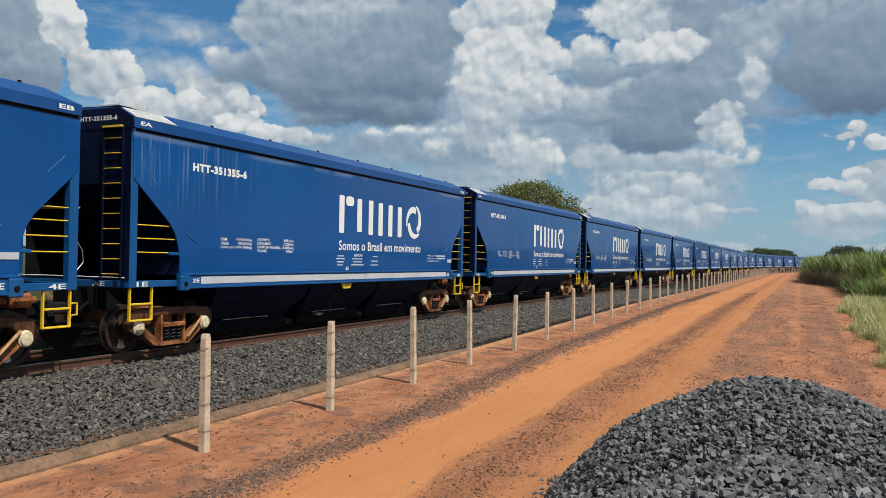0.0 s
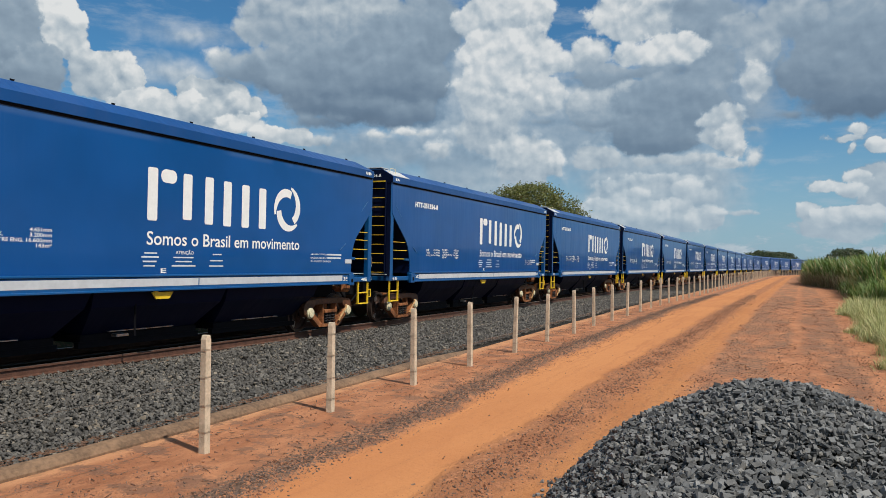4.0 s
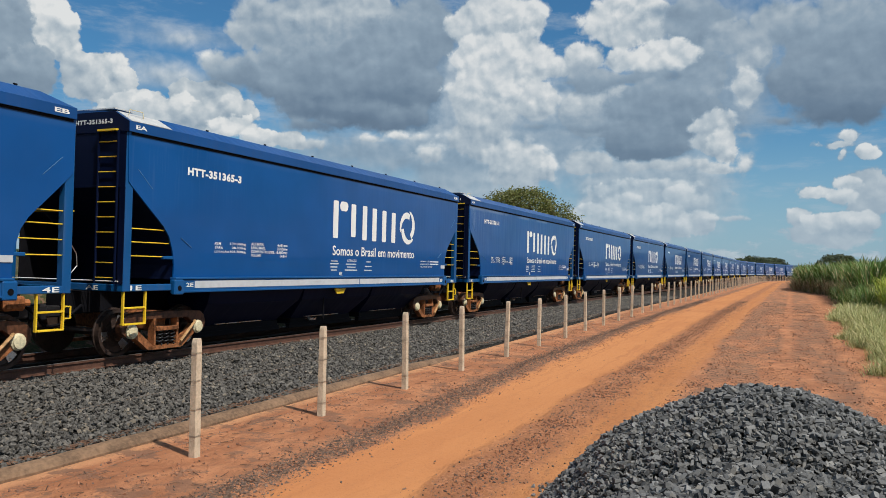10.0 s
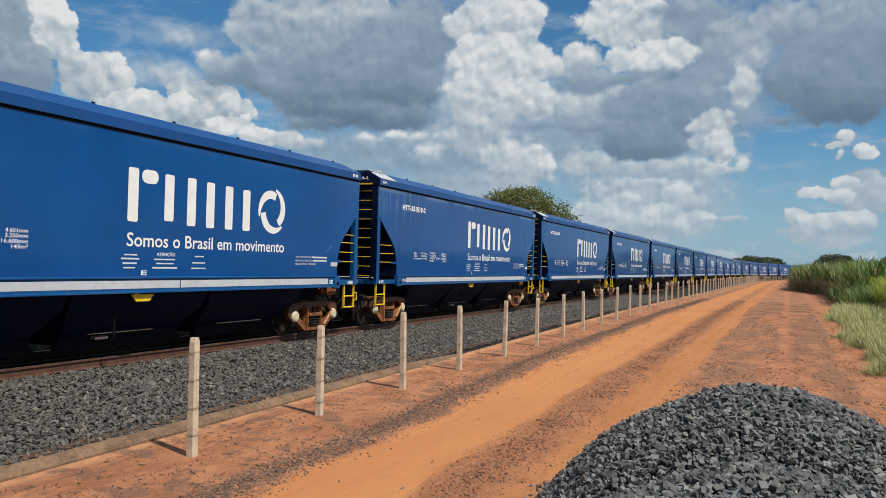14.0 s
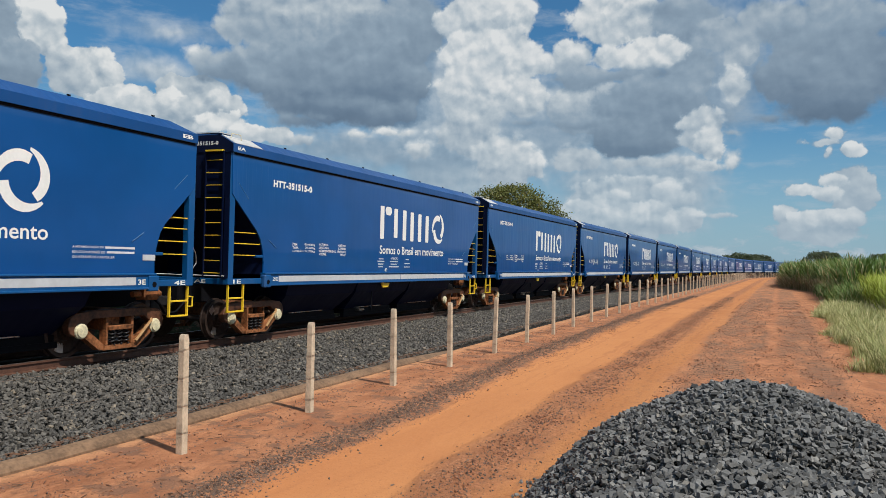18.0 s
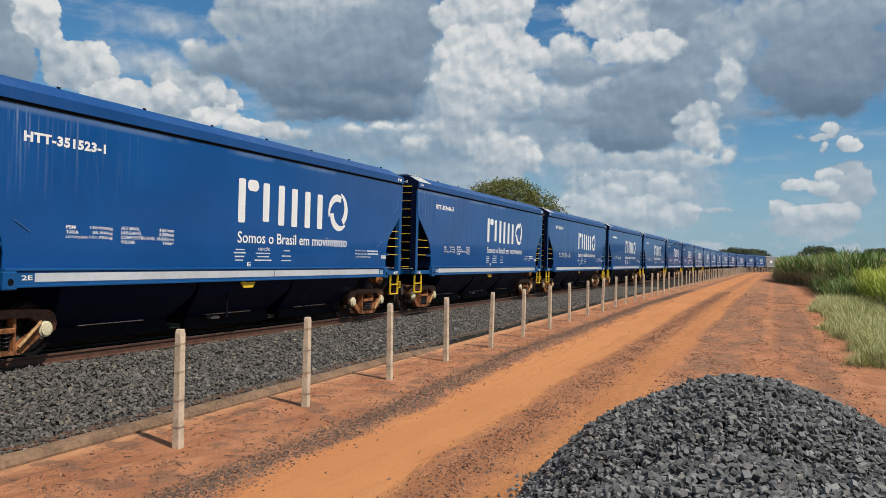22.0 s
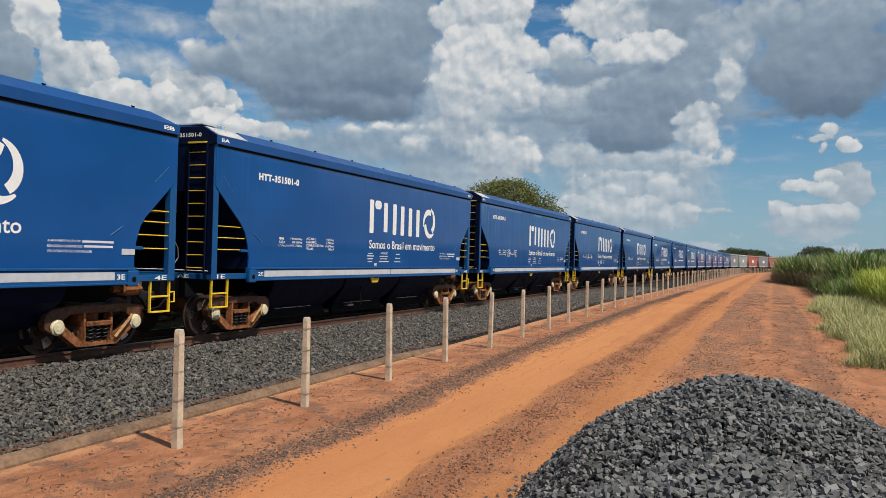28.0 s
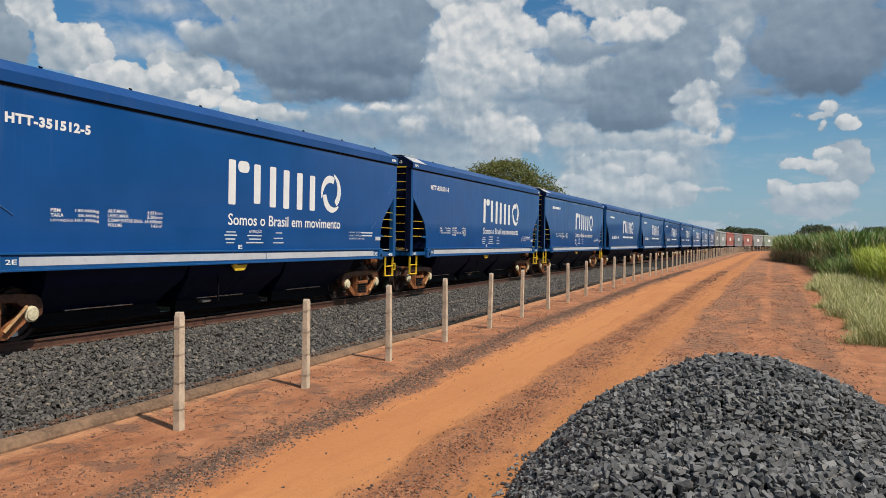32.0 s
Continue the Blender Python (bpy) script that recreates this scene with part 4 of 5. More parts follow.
def bogie(parent, y, fine):
    base = new("bogie")
    base.parent = parent
    base.location = (0, y, 0)
    base.empty_display_size = 0.2
    for face in (1, -1):
        part("side_frame", side_frame_mesh(face), RUST, base, "rust-brown cast steel side frame")
        part("top_member", top_member_mesh(face), SHADED_RUST, base, "dark brown upper beam of the frame, shade in its colour")
        for m in (-1, 1):
            bm = lathe(bmesh.new(), [(0, 0.14), (face * 0.05, 0.14), (face * 0.065, 0.115), (face * 0.085, 0.11), (face * 0.092, 0.05)], (face * 1.22, m * 0.905, WHEEL_R + 0.04), 16)
            part("bearing_cap", bm, CREAM, base, "cream-painted bearing cap")
        if fine and face == 1:
            for k in (-0.17, 0.0, 0.17):
                part("spring", spring_mesh(1.24, k), DARK_STEEL, base, "dark coil spring", True)
            part("spring_plank", box(bmesh.new(), 1.06, 1.31, -0.3, 0.3, 0.475, 0.56, 0.01), RUST, base)
            part("brake_rod", tube(bmesh.new(), [(1.335, 0.33, 0.24), (1.335, 0.72, 0.60), (1.27, 0.80, 0.63)], 0.030, 6), OCHRE, base, "worn ochre brake rod")
    part("bolster", box(bmesh.new(), -1.05, 1.05, -0.22, 0.22, 0.46, 0.86, 0.04), RUST, base)
    part("brake_beam", box(bmesh.new(), -0.95, 0.95, -0.5, -0.42, 0.36, 0.46, 0.02), RUST, base)
    sets = []
    for m in (-1, 1):
        ob = part("wheelset", wheelset_mesh(), WHEEL, base, "worn steel wheels on an axle")
        ob.data.materials.append(BRIGHT)
        ob.location = (0, m * 0.905, WHEEL_R)
        sets.append(ob)
    return base


def steps_mesh(u0, u1, z0, z1, hook=0):
    """A flat-bar stirrup with a middle rung, painted yellow; hook adds a small loop on one side."""
    bm = bmesh.new()
    x0, x1 = SIDE - 0.10, SIDE - 0.04
    b = 0.03
    box(bm, x0, x1, u0, u0 + b, z0, z1, 0.006)
    box(bm, x0, x1, u1 - b, u1, z0, z1, 0.006)
    box(bm, x0 - 0.05, x1 + 0.02, u0 + b, u1 - b, z0, z0 + b, 0.006)
    box(bm, x0, x1, u0 + b, u1 - b, (z0 + z1) / 2 - 0.015, (z0 + z1) / 2 + 0.02, 0.006)
    if hook:
        e = u1 if hook > 0 else u0
        tube(bm, [(x1, e, z0 + 0.40), (x1, e + hook * 0.11, z0 + 0.40), (x1, e + hook * 0.11, z0 + 0.20), (x1, e, z0 + 0.20)], 0.018, 6)
    return bm


LINES_LEFT = [("PBM", "130.000kg"), ("TARA", "28.300kg"), ("LOTAÇÃO", "101.700kg")]
LINES_RIGHT = [("ALT.MAX.", "4.651mm"), ("LARG.MAX.", "3.200mm"), ("COMP.ENTRE ENG.", "16.600mm"), ("VOLUME", "143m³")]


def small_writing(w):
    """The data, warning and end markings on a wagon's side."""
    y = -HALF
    for i, (a, b) in enumerate(LINES_LEFT):
        z = 2.22 - i * 0.085
        lettering("data_line", a, y + 2.43, y + 2.43 + 0.066 * len(a), z, z + 0.062, w, 0.012)
        lettering("data_line", b, y + 3.46 - 0.058 * len(b), y + 3.46, z, z + 0.066, w, 0.012)
    for i, (a, b) in enumerate(LINES_RIGHT):
        z = 2.25 - i * 0.085
        lettering("data_line", a, y + 3.66, y + 3.66 + 0.058 * len(a), z, z + 0.062, w, 0.012)
        lettering("data_line", b, y + 5.05 - 0.058 * len(b), y + 5.05, z, z + 0.066, w, 0.012)
    rows = [(7.05, 7.37, 1.93, 1.965), (6.98, 7.42, 1.855, 1.895), (7.02, 7.36, 1.77, 1.81), (7.04, 7.32, 1.69, 1.725),
            (7.80, 8.36, 1.855, 1.89), (7.86, 8.32, 1.775, 1.81), (7.76, 8.42, 1.69, 1.73), (8.93, 9.20, 1.93, 1.965), (8.85, 9.24, 1.80, 1.835), (8.83, 9.26, 1.69, 1.725),
            (13.24, 13.95, 1.985, 2.035), (13.28, 13.94, 1.90, 1.95)]
    for u0, u1, z0, z1 in rows:
        plates("notice_line", [(y + u0, y + u1, z0 + 0.006, z1 - 0.004)], w, NOTICE)
    lettering("notice_word", "ATENÇÃO", y + 7.86, y + 8.36, 1.92, 2.02, w, 0.02, mat=NOTICE)
    for text, u1, z in (("A MOVIMENTAÇÃO DE", 13.20, 1.985), ("REALIZADA ATRAVÉS DO", 13.24, 1.90), ("OU ATRAVÉS DE CAR PULLER", 13.46, 1.815)):
        split_writing("notice_word", text, y + 12.52, y + u1, z, z + 0.055, w, 0.012, mat=NOTICE)
    lettering("axle_letter", "E", y + 7.47, y + 7.62, 1.57, 1.66, w, 0.02)
    split_writing("end_letter", "2E", y + 1.55, y + 1.76, 1.355, 1.435, w, 0.02, plane=SIDE + 0.056, apart=0.0)
    split_writing("end_letter", "3E", y + 14.0, y + 14.2, 1.33, 1.43, w, 0.02, plane=SIDE + 0.056, apart=0.0)
    split_writing("end_letter", "1E", y + 0.15, y + 0.43, 1.305, 1.395, w, 0.02, plane=SIDE - 0.006, apart=0.0)
    split_writing("end_letter", "4E", HALF - 0.55, HALF - 0.22, 1.305, 1.395, w, 0.02, plane=SIDE - 0.006, apart=0.0)
    split_writing("end_letter", "AE", 0.62, 0.94, 1.30, 1.385, w, 0.02, turn=TO_END, plane=HALF - 0.016, apart=0.0)
    split_writing("end_letter", "EA", y + 0.12, y + 0.40, 4.272, 4.350, w, 0.03, plane=SIDE + 0.049, apart=0.0)
    split_writing("end_letter", "EB", HALF - 0.47, HALF - 0.17, 4.272, 4.350, w, 0.03, plane=SIDE + 0.049, apart=0.0)


def wagon(fine, paint, name="hopper_wagon", label="blue closed hopper wagon with white lettering, on the rails"):
    """A closed grain hopper wagon; its origin is on the rails under its middle, it travels towards -y."""
    w = thing(name, label, "rail wagon", "wagons of the train")
    y = -HALF
    part("hopper_shell", body_mesh(-SIDE + 0.03, SIDE - 0.03, 0.02), BLUE_DARK_SHADE if paint == BLUE else paint, w, "dark ends of the hopper, sloping sheets darkened for shade")
    for m in (1, -1):
        part("side_sheet", body_mesh(*sorted((m * (SIDE - 0.03), m * SIDE))), paint, w)
    part("roof", roof_mesh(), ROOF_BLUE if paint == BLUE else paint, w)
    # black strip laid on the sheet as the shade of the eave
    part("eave_seam", box(bmesh.new(), SIDE, SIDE + 0.014, y + 0.06, HALF - 0.06, 4.165, 4.214), BLACK, w, "black strip painted as the shade under the roof's edge")
    for m in (1, -1):
        # deep side sill, a channel with a lip above and below
        a, b = sorted((m * (SIDE - 0.08), m * (SIDE + 0.05)))
        bm = box(bmesh.new(), a, b, y + 1.24, HALF - 1.11, 1.27, 1.50, 0.008)
        a, b = sorted((m * (SIDE - 0.08), m * (SIDE + 0.075)))
        sill = part("side_sill", bm, SILL_BLUE if paint == BLUE else paint, w)
        for z in (1.235, 1.503):
            part("sill_lip", box(bmesh.new(), a, b, y + 1.24, HALF - 1.11, z, z + 0.042, 0.008), SILL_BLUE if paint == BLUE else paint, sill)
        if paint == BLUE or m > 0:
            a, b = sorted((m * (SIDE + 0.048), m * (SIDE + 0.054)))
            for u0, u1 in ((1.80, 8.46), (8.49, 13.95)):
                part("white_stripe", box(bmesh.new(), a, b, y + u0, y + u1, 1.325, 1.470), STRIPE, w, "dusty white painted stripe")
        for e in (-1, 1):
            # corner post, end sill along the side, jacking bracket
            a, b = sorted((m * (SIDE - 0.16), m * (SIDE - 0.015)))
            c, d = sorted((e * (HALF - 0.16), e * (HALF + 0.02)))
            part("corner_post", box(bmesh.new(), a, b, c, d, 1.28, 4.22, 0.012), SILL_BLUE if paint == BLUE else paint, w)
            c, d = sorted((e * (HALF - 0.16), e * (HALF - 1.30)))
            part("end_sill", box(bmesh.new(), a, b, c, d, 1.285, 1.41, 0.01), SILL_BLUE if paint == BLUE else paint, w)
    # hopper bays under the sill and the centre sill
    for k, c in enumerate((-3.55, 0.0, 3.55)):
        bm = bmesh.new()
        t = [bm.verts.new((x, c + v, 1.30)) for x, v in ((-1.5, -1.76), (1.5, -1.76), (1.5, 1.76), (-1.5, 1.76))]
        s = [bm.verts.new((x, c + v, 0.95)) for x, v in ((-1.36, -1.70), (1.36, -1.70), (1.36, 1.70), (-1.36, 1.70))]
        d = [bm.verts.new((x, c + v, 0.44)) for x, v in ((-0.85, -1.45), (0.85, -1.45), (0.85, 1.45), (-0.85, 1.45))]
        for p, q in ((t, s), (s, d)):
            for i in range(4):
                bm.faces.new((p[i], p[(i + 1) % 4], q[(i + 1) % 4], q[i]))
        bm.faces.new(d)
        bmesh.ops.recalc_face_normals(bm, faces=bm.faces[:])
        part("hopper_bay", bm, BLUE_DARK_SHADE, w, "hopper bay under the sill, its blue darkened for shade")
        if fine:
            bm = box(bmesh.new(), -0.88, 0.88, c - 1.5, c + 1.5, 0.30, 0.44, 0.01)
            box(bm, 0.78, 0.90, c - 1.55, c + 1.55, 0.20, 0.31)
            part("outlet_gate", bm, BLACK, w)
            part("gate_rail", box(bmesh.new(), 0.88, 0.95, c - 0.9, c + 0.75, 0.46, 0.475), BRIGHT, w, "bare steel gate rail")
    part("centre_sill", box(bmesh.new(), -0.28, 0.28, -HALF - 0.1, HALF + 0.1, 0.82, 1.25, 0.02), BLACK, w)
    for e in (-1, 1):
        bogie(w, e * (HALF - sum(AXLES) / 2) - (0.13 if e > 0 else 0), fine)
        c, d = sorted((e * (HALF + 0.0), e * (HALF + 0.50)))
        bm = box(bmesh.new(), -0.11, 0.11, c, d, 0.76, 0.98, 0.03)
        c, d = sorted((e * (HALF + 0.40), e * (HALF + 0.66)))
        box(bm, -0.17, 0.17, c, d, 0.70, 1.02, 0.04)
        part("coupler", bm, DARK_STEEL, w, "dark steel knuckle coupler")
        part("end_beam", box(bmesh.new(), -1.45, 1.45, *sorted((e * (HALF - 0.14), e * (HALF - 0.02))), 1.28, 1.41, 0.01), SILL_BLUE if paint == BLUE else paint, w)
    if paint == BLUE:
        mark_shapes(w, y + 7.10)
        if fine:
            split_writing("slogan_word", "Somos o Brasil em movimento", y + 7.10, y + 12.02, 2.10, 2.36, w, 0.012, label="white painted word")
        else:
            for a, b in ((0, 1.05), (1.17, 1.35), (1.48, 2.38), (2.52, 3.0), (3.15, 4.9)):
                plates("slogan_word", [(y + 7.1 + a, y + 7.1 + b, 2.16, 2.29)], w, WHITE)
            plates("data_lines", [(y + a, y + b, z, z + 0.05) for z in (2.07, 2.155, 2.24) for a, b in ((2.43, 2.75), (2.95, 3.46), (3.66, 4.2), (4.7, 5.05))], w, WHITE)
    if not fine:
        return w
    # ---- finer parts of the wagons that pass close by
    small_writing(w)
    # pale end panel of the roof and its grab loop, at the leading end
    bm = bmesh.new()
    q = [bm.verts.new(c) for c in ((1.638, y + 0.02, 4.407), (1.638, y + 1.06, 4.407), (1.275, y + 1.06, 4.608), (1.275, y + 0.02, 4.608))]
    r = [bm.verts.new(v.co + Vector((0.004, 0, 0.008))) for v in q]
    bm.faces.new(r)
    for i in range(4):
        bm.faces.new((q[i], q[(i + 1) % 4], r[(i + 1) % 4], r[i]))
    bmesh.ops.recalc_face_normals(bm, faces=bm.faces[:])
    part("roof_end_panel", bm, GALV, w, "pale galvanised roof end panel")
    part("grab_loop", tube(bmesh.new(), [(1.42, y + 0.14, 4.50), (1.42, y + 0.18, 4.66), (1.42, y + 0.50, 4.66), (1.42, y + 0.53, 4.50)], 0.009, 6), CREAM, w, "pale yellow grab loop")
    part("roof_walk", box(bmesh.new(), -1.0, 1.2, y + 0.03, y + 0.5, 4.66, 4.685), GALV, w)
    # dark leading end: sheet under the roof, faces of the corner posts
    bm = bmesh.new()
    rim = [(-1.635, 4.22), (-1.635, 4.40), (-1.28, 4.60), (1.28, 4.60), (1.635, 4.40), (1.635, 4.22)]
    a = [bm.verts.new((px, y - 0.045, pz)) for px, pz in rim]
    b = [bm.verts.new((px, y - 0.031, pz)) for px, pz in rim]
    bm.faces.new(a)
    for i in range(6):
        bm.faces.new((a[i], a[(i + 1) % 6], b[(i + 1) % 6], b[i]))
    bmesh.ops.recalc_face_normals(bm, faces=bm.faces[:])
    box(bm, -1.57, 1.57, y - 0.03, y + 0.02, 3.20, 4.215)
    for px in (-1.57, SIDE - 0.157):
        part("post_face", box(bmesh.new(), px, px + 0.135, y - 0.03, y - 0.021, 1.42, 3.20), BLUE_DARK_SHADE, w, "dark face of the corner post")
    part("end_sheet", bm, BLUE_DARK_SHADE, w, "blue-black end sheet")
    # black plates added so the space under the sloping sheets looks dark
    for e, top in ((-1, 2.9), (1, 2.15)):
        pts = [(0.10, 1.30), (1.26, 1.30), (1.26, 1.80), (1.18, 2.10)] + ([(0.95, 2.50), (0.5, 2.88), (0.10, 2.9)] if e < 0 else [(0.10, 2.15)])
        part("under_plate", prism(bmesh.new(), [(e * (HALF - u), z) for u, z in pts], -1.30, -1.27), BLACK, w)
    # hatch latches along the roof's edge
    for k in range(1, 8):
        u = 0.45 + k * 2.03
        bm = box(bmesh.new(), 1.23, 1.28, y + u, y + u + 0.045, 4.60, 4.655, 0.008)
        box(bm, 1.235, 1.265, y + u - 0.015, y + u + 0.065, 4.648, 4.668, 0.006)
        part("hatch_latch", bm, BLACK, w, "small black hatch latch")
    # ladder on the leading end: stiles, rungs, a deeper top board
    for x in (SIDE - 0.66, SIDE - 0.18):
        part("ladder_stile", box(bmesh.new(), x - 0.012, x + 0.012, y - 0.09, y - 0.05, 1.42, 4.24), BLUE_DARK_SHADE, w)
    for k in range(10):
        z = 1.53 + k * 0.278
        bm = tube(bmesh.new(), [(SIDE - 0.65, y - 0.07, z), (SIDE - 0.19, y - 0.07, z)], 0.0105, 6)
        part("rung", bm, YELLOW, w, "yellow ladder rung")
    part("top_board", box(bmesh.new(), SIDE - 0.65, SIDE - 0.19, y - 0.13, y - 0.05, 4.225, 4.26), YELLOW, w, "yellow top step")
    # grab irons across the cut-away corners, at both ends
    for e, heights in ((-1, (2.45, 2.20, 1.94)), (1, (2.66, 2.44, 2.18, 1.92))):
        for z in heights:
            reach = (1.0 if e < 0 else TAIL) * np.interp(z, [1.5, 1.78, 2.06, 2.33, 2.52, 2.98], [1.22, 1.23, 1.18, 1.08, 0.93, 0.40])
            part("grab_iron", tube(bmesh.new(), [(SIDE - 0.06, e * (HALF - 0.05), z), (SIDE - 0.06, e * (HALF - reach - 0.03), z)], 0.0115, 6), YELLOW, w, "yellow grab iron")
        bm = box(bmesh.new(), SIDE - 0.09, SIDE - 0.01, *sorted((e * (HALF - (0.98 if e < 0 else 0.87)), e * (HALF - (1.27 if e < 0 else 1.13)))), 1.89, 1.955, 0.01)
        part("grab_socket", bm, SILL_BLUE, w)
        part("brace", tube(bmesh.new(), [(SIDE + 0.01, e * (HALF - 1.42), 2.32), (SIDE + 0.012, e * (HALF - 1.72), 2.14)], 0.007, 5), SCUFF, w)
    part("cross_bar", tube(bmesh.new(), [(-1.3, HALF + 0.10, 2.68), (1.50, HALF + 0.10, 2.68)], 0.013, 6), YELLOW, w, "yellow cross bar at the end")
    for e in (-1, 1):
        part("end_bar", tube(bmesh.new(), [(-1.45, e * (HALF + 0.06), 1.47), (1.5, e * (HALF + 0.06), 1.47)], 0.012, 6), WHITE if e < 0 else BLACK, w)
        part("air_hose", tube(bmesh.new(), [(0.55, e * (HALF + 0.0), 1.0), (0.55, e * (HALF + 0.2), 0.86), (0.5, e * (HALF + 0.4), 0.66), (0.42, e * (HALF + 0.6), 0.62)], 0.028, 6), BLACK, w, "black rubber air hose", True)
        c, d = sorted((e * (HALF - (1.20 if e < 0 else 1.06)), e * (HALF - (1.46 if e < 0 else 1.32))))
        bm = box(bmesh.new(), SIDE - 0.02, SIDE + 0.09, c, d, 1.20, 1.50, 0.02)
        br = part("jacking_bracket", bm, SILL_BLUE, w)
        # black disc drawn for the dark of the bracket's hole
        part("eye", lathe(bmesh.new(), [(0, 0.055), (0.006, 0.055)], (SIDE + 0.088, (c + d) / 2, 1.33), 12), BLACK, br)
    part("step", steps_mesh(y + 0.03, y + 0.60, 0.66, 1.29), YELLOW, w, "yellow stirrup step")
    part("step", steps_mesh(HALF - 0.62, HALF - 0.07, 0.66, 1.29, 1), YELLOW, w, "yellow stirrup step")
    # brake gear over the trailing bogie, a loose pipe, reflector bracket, card plate
    bm = box(bmesh.new(), 0.95, 1.25, HALF - 0.95, HALF - 0.55, 1.0, 1.24, 0.04)
    tube(bm, [(1.1, HALF - 1.15, 1.12), (1.1, HALF - 0.4, 1.12)], 0.06, 8)
    part("brake_cylinder", bm, RUST, w, "rusty brake cylinder")
    bm = prism(bmesh.new(), [(y + 7.27, 1.21), (y + 7.83, 1.21), (y + 7.72, 1.08), (y + 7.38, 1.08)], SIDE - 0.03, SIDE + 0.0)
    prism(bm, [(y + 7.33, 1.24), (y + 7.42, 1.24), (y + 7.42, 1.15), (y + 7.33, 1.15)], SIDE - 0.03, SIDE + 0.01)
    part("lift_bracket", bm, YELLOW, w, "yellow lifting bracket")
    part("gate_handle", box(bmesh.new(), 0.86, 1.02, y + 7.0, y + 7.3, 0.36, 0.42, 0.01), BRIGHT, w)
    part("pipe", tube(bmesh.new(), [(1.36, y + 7.1, 0.40), (1.36, y + 7.1, 1.2)], 0.022, 6), BLACK, w)
    part("card_plate", box(bmesh.new(), SIDE, SIDE + 0.012, y + 14.15, y + 14.47, 1.79, 1.90), STRIPE, w, "white card plate")
    part("hose_loop", tube(bmesh.new(), [(SIDE - 0.1, HALF + 0.06, 2.12), (SIDE - 0.1, HALF + 0.18, 1.95), (SIDE - 0.1, HALF + 0.2, 1.75), (SIDE - 0.1, HALF + 0.06, 1.6)], 0.010, 5), BRIGHT, w)
    # weld seam and rivet marks low on the sheet
    for e in (-1, 1):
        part("seam", tube(bmesh.new(), [(SIDE + 0.001, e * (HALF - 0.25), 3.55), (SIDE + 0.001, e * (HALF - 0.62), 3.22)], 0.006, 4), SCUFF, w)
    return w


NUMBERS = ["355-6", "344-1", "408-1", "354-8", "364-5", "360-2", "365-3", "361-1", "366-1", "519-2", "516-8", "515-0", "514-1", "523-1", "446-3", "457-9", "", "501-0", "509-5", "512-5", "501-5"]
FINE_TO, LAST = 21, 36
FAR_PAINT = {29: (0.20, 0.21, 0.21), 30: (0.26, 0.29, 0.27), 31: (0.34, 0.10, 0.07), 32: (0.19, 0.19, 0.185), 33: (0.33, 0.12, 0.09), 34: (0.27, 0.27, 0.255), 35: (0.25, 0.30, 0.23), 36: (0.25, 0.27, 0.24)}
TRAIN = {}


def make_train():
    first = wagon(True, BLUE)
    plain_one = wagon(False, BLUE)
    for k in range(-1, LAST + 1):
        if k in FAR_PAINT:
            name = {31: "red", 33: "red"}.get(k, "grey")
            paint = painted("faded_%s_paint" % name, FAR_PAINT[k], 0.6, 0.5, 0.2, 0.0)
            w = wagon(False, paint, label="faded %s closed hopper wagon far down the train" % name)
            plates("operator_mark", [(-1.4, 1.6, 2.5, 3.3)], w, WHITE, label="pale painted mark")
        elif k <= FINE_TO:
            w = first if k == -1 else copy_thing(first, pose(0, 0, 0))
        else:
            w = plain_one if k == FINE_TO + 1 else copy_thing(plain_one, pose(0, 0, 0))
        if 0 <= k < len(NUMBERS) and NUMBERS[k]:
            text = "HTT-351" + NUMBERS[k]
            lettering("running_number", text, -HALF + 1.56, -HALF + 3.25, 3.59, 3.76, w, 0.05, 1.12, label="white painted running number")
            lettering("running_number", text, 0.30, 1.24, 4.375, 4.465, w, 0.04, 1.12, TO_END, HALF + 0.049)
        TRAIN[k] = w
    # numbers too small or blurred to read
    for k, w in TRAIN.items():
        if k not in FAR_PAINT and not (0 <= k < len(NUMBERS) and NUMBERS[k]):
            for a, b in ((0, 0.42), (0.48, 0.54), (0.60, 1.42), (1.50, 1.69)):
                plates("number_bar", [(-HALF + 1.56 + a, -HALF + 1.56 + b, 3.61, 3.74)], w, WHITE)


make_train()

# ------------------------------------------------------------------ fence of concrete posts
FENCE_X = -6.95
WIRES = (0.22, 0.56, 0.92, 1.27)


def post_mesh(lean):
    bm = bmesh.new()
    prism(bm, [(-0.055, -0.35), (0.055, -0.35), (0.048, 1.40), (0.030, 1.455), (-0.030, 1.455), (-0.048, 1.40)], -0.055, 0.055)
    for v in bm.verts:
        k = 1 - 0.16 * max(v.co.z, 0) / 1.46
        v.co.x *= k
        v.co.x += 0.004 * noise.noise(v.co * 3)
    bmesh.ops.bevel(bm, geom=bm.edges[:], offset=0.007, segments=1, affect="EDGES")
    return bm


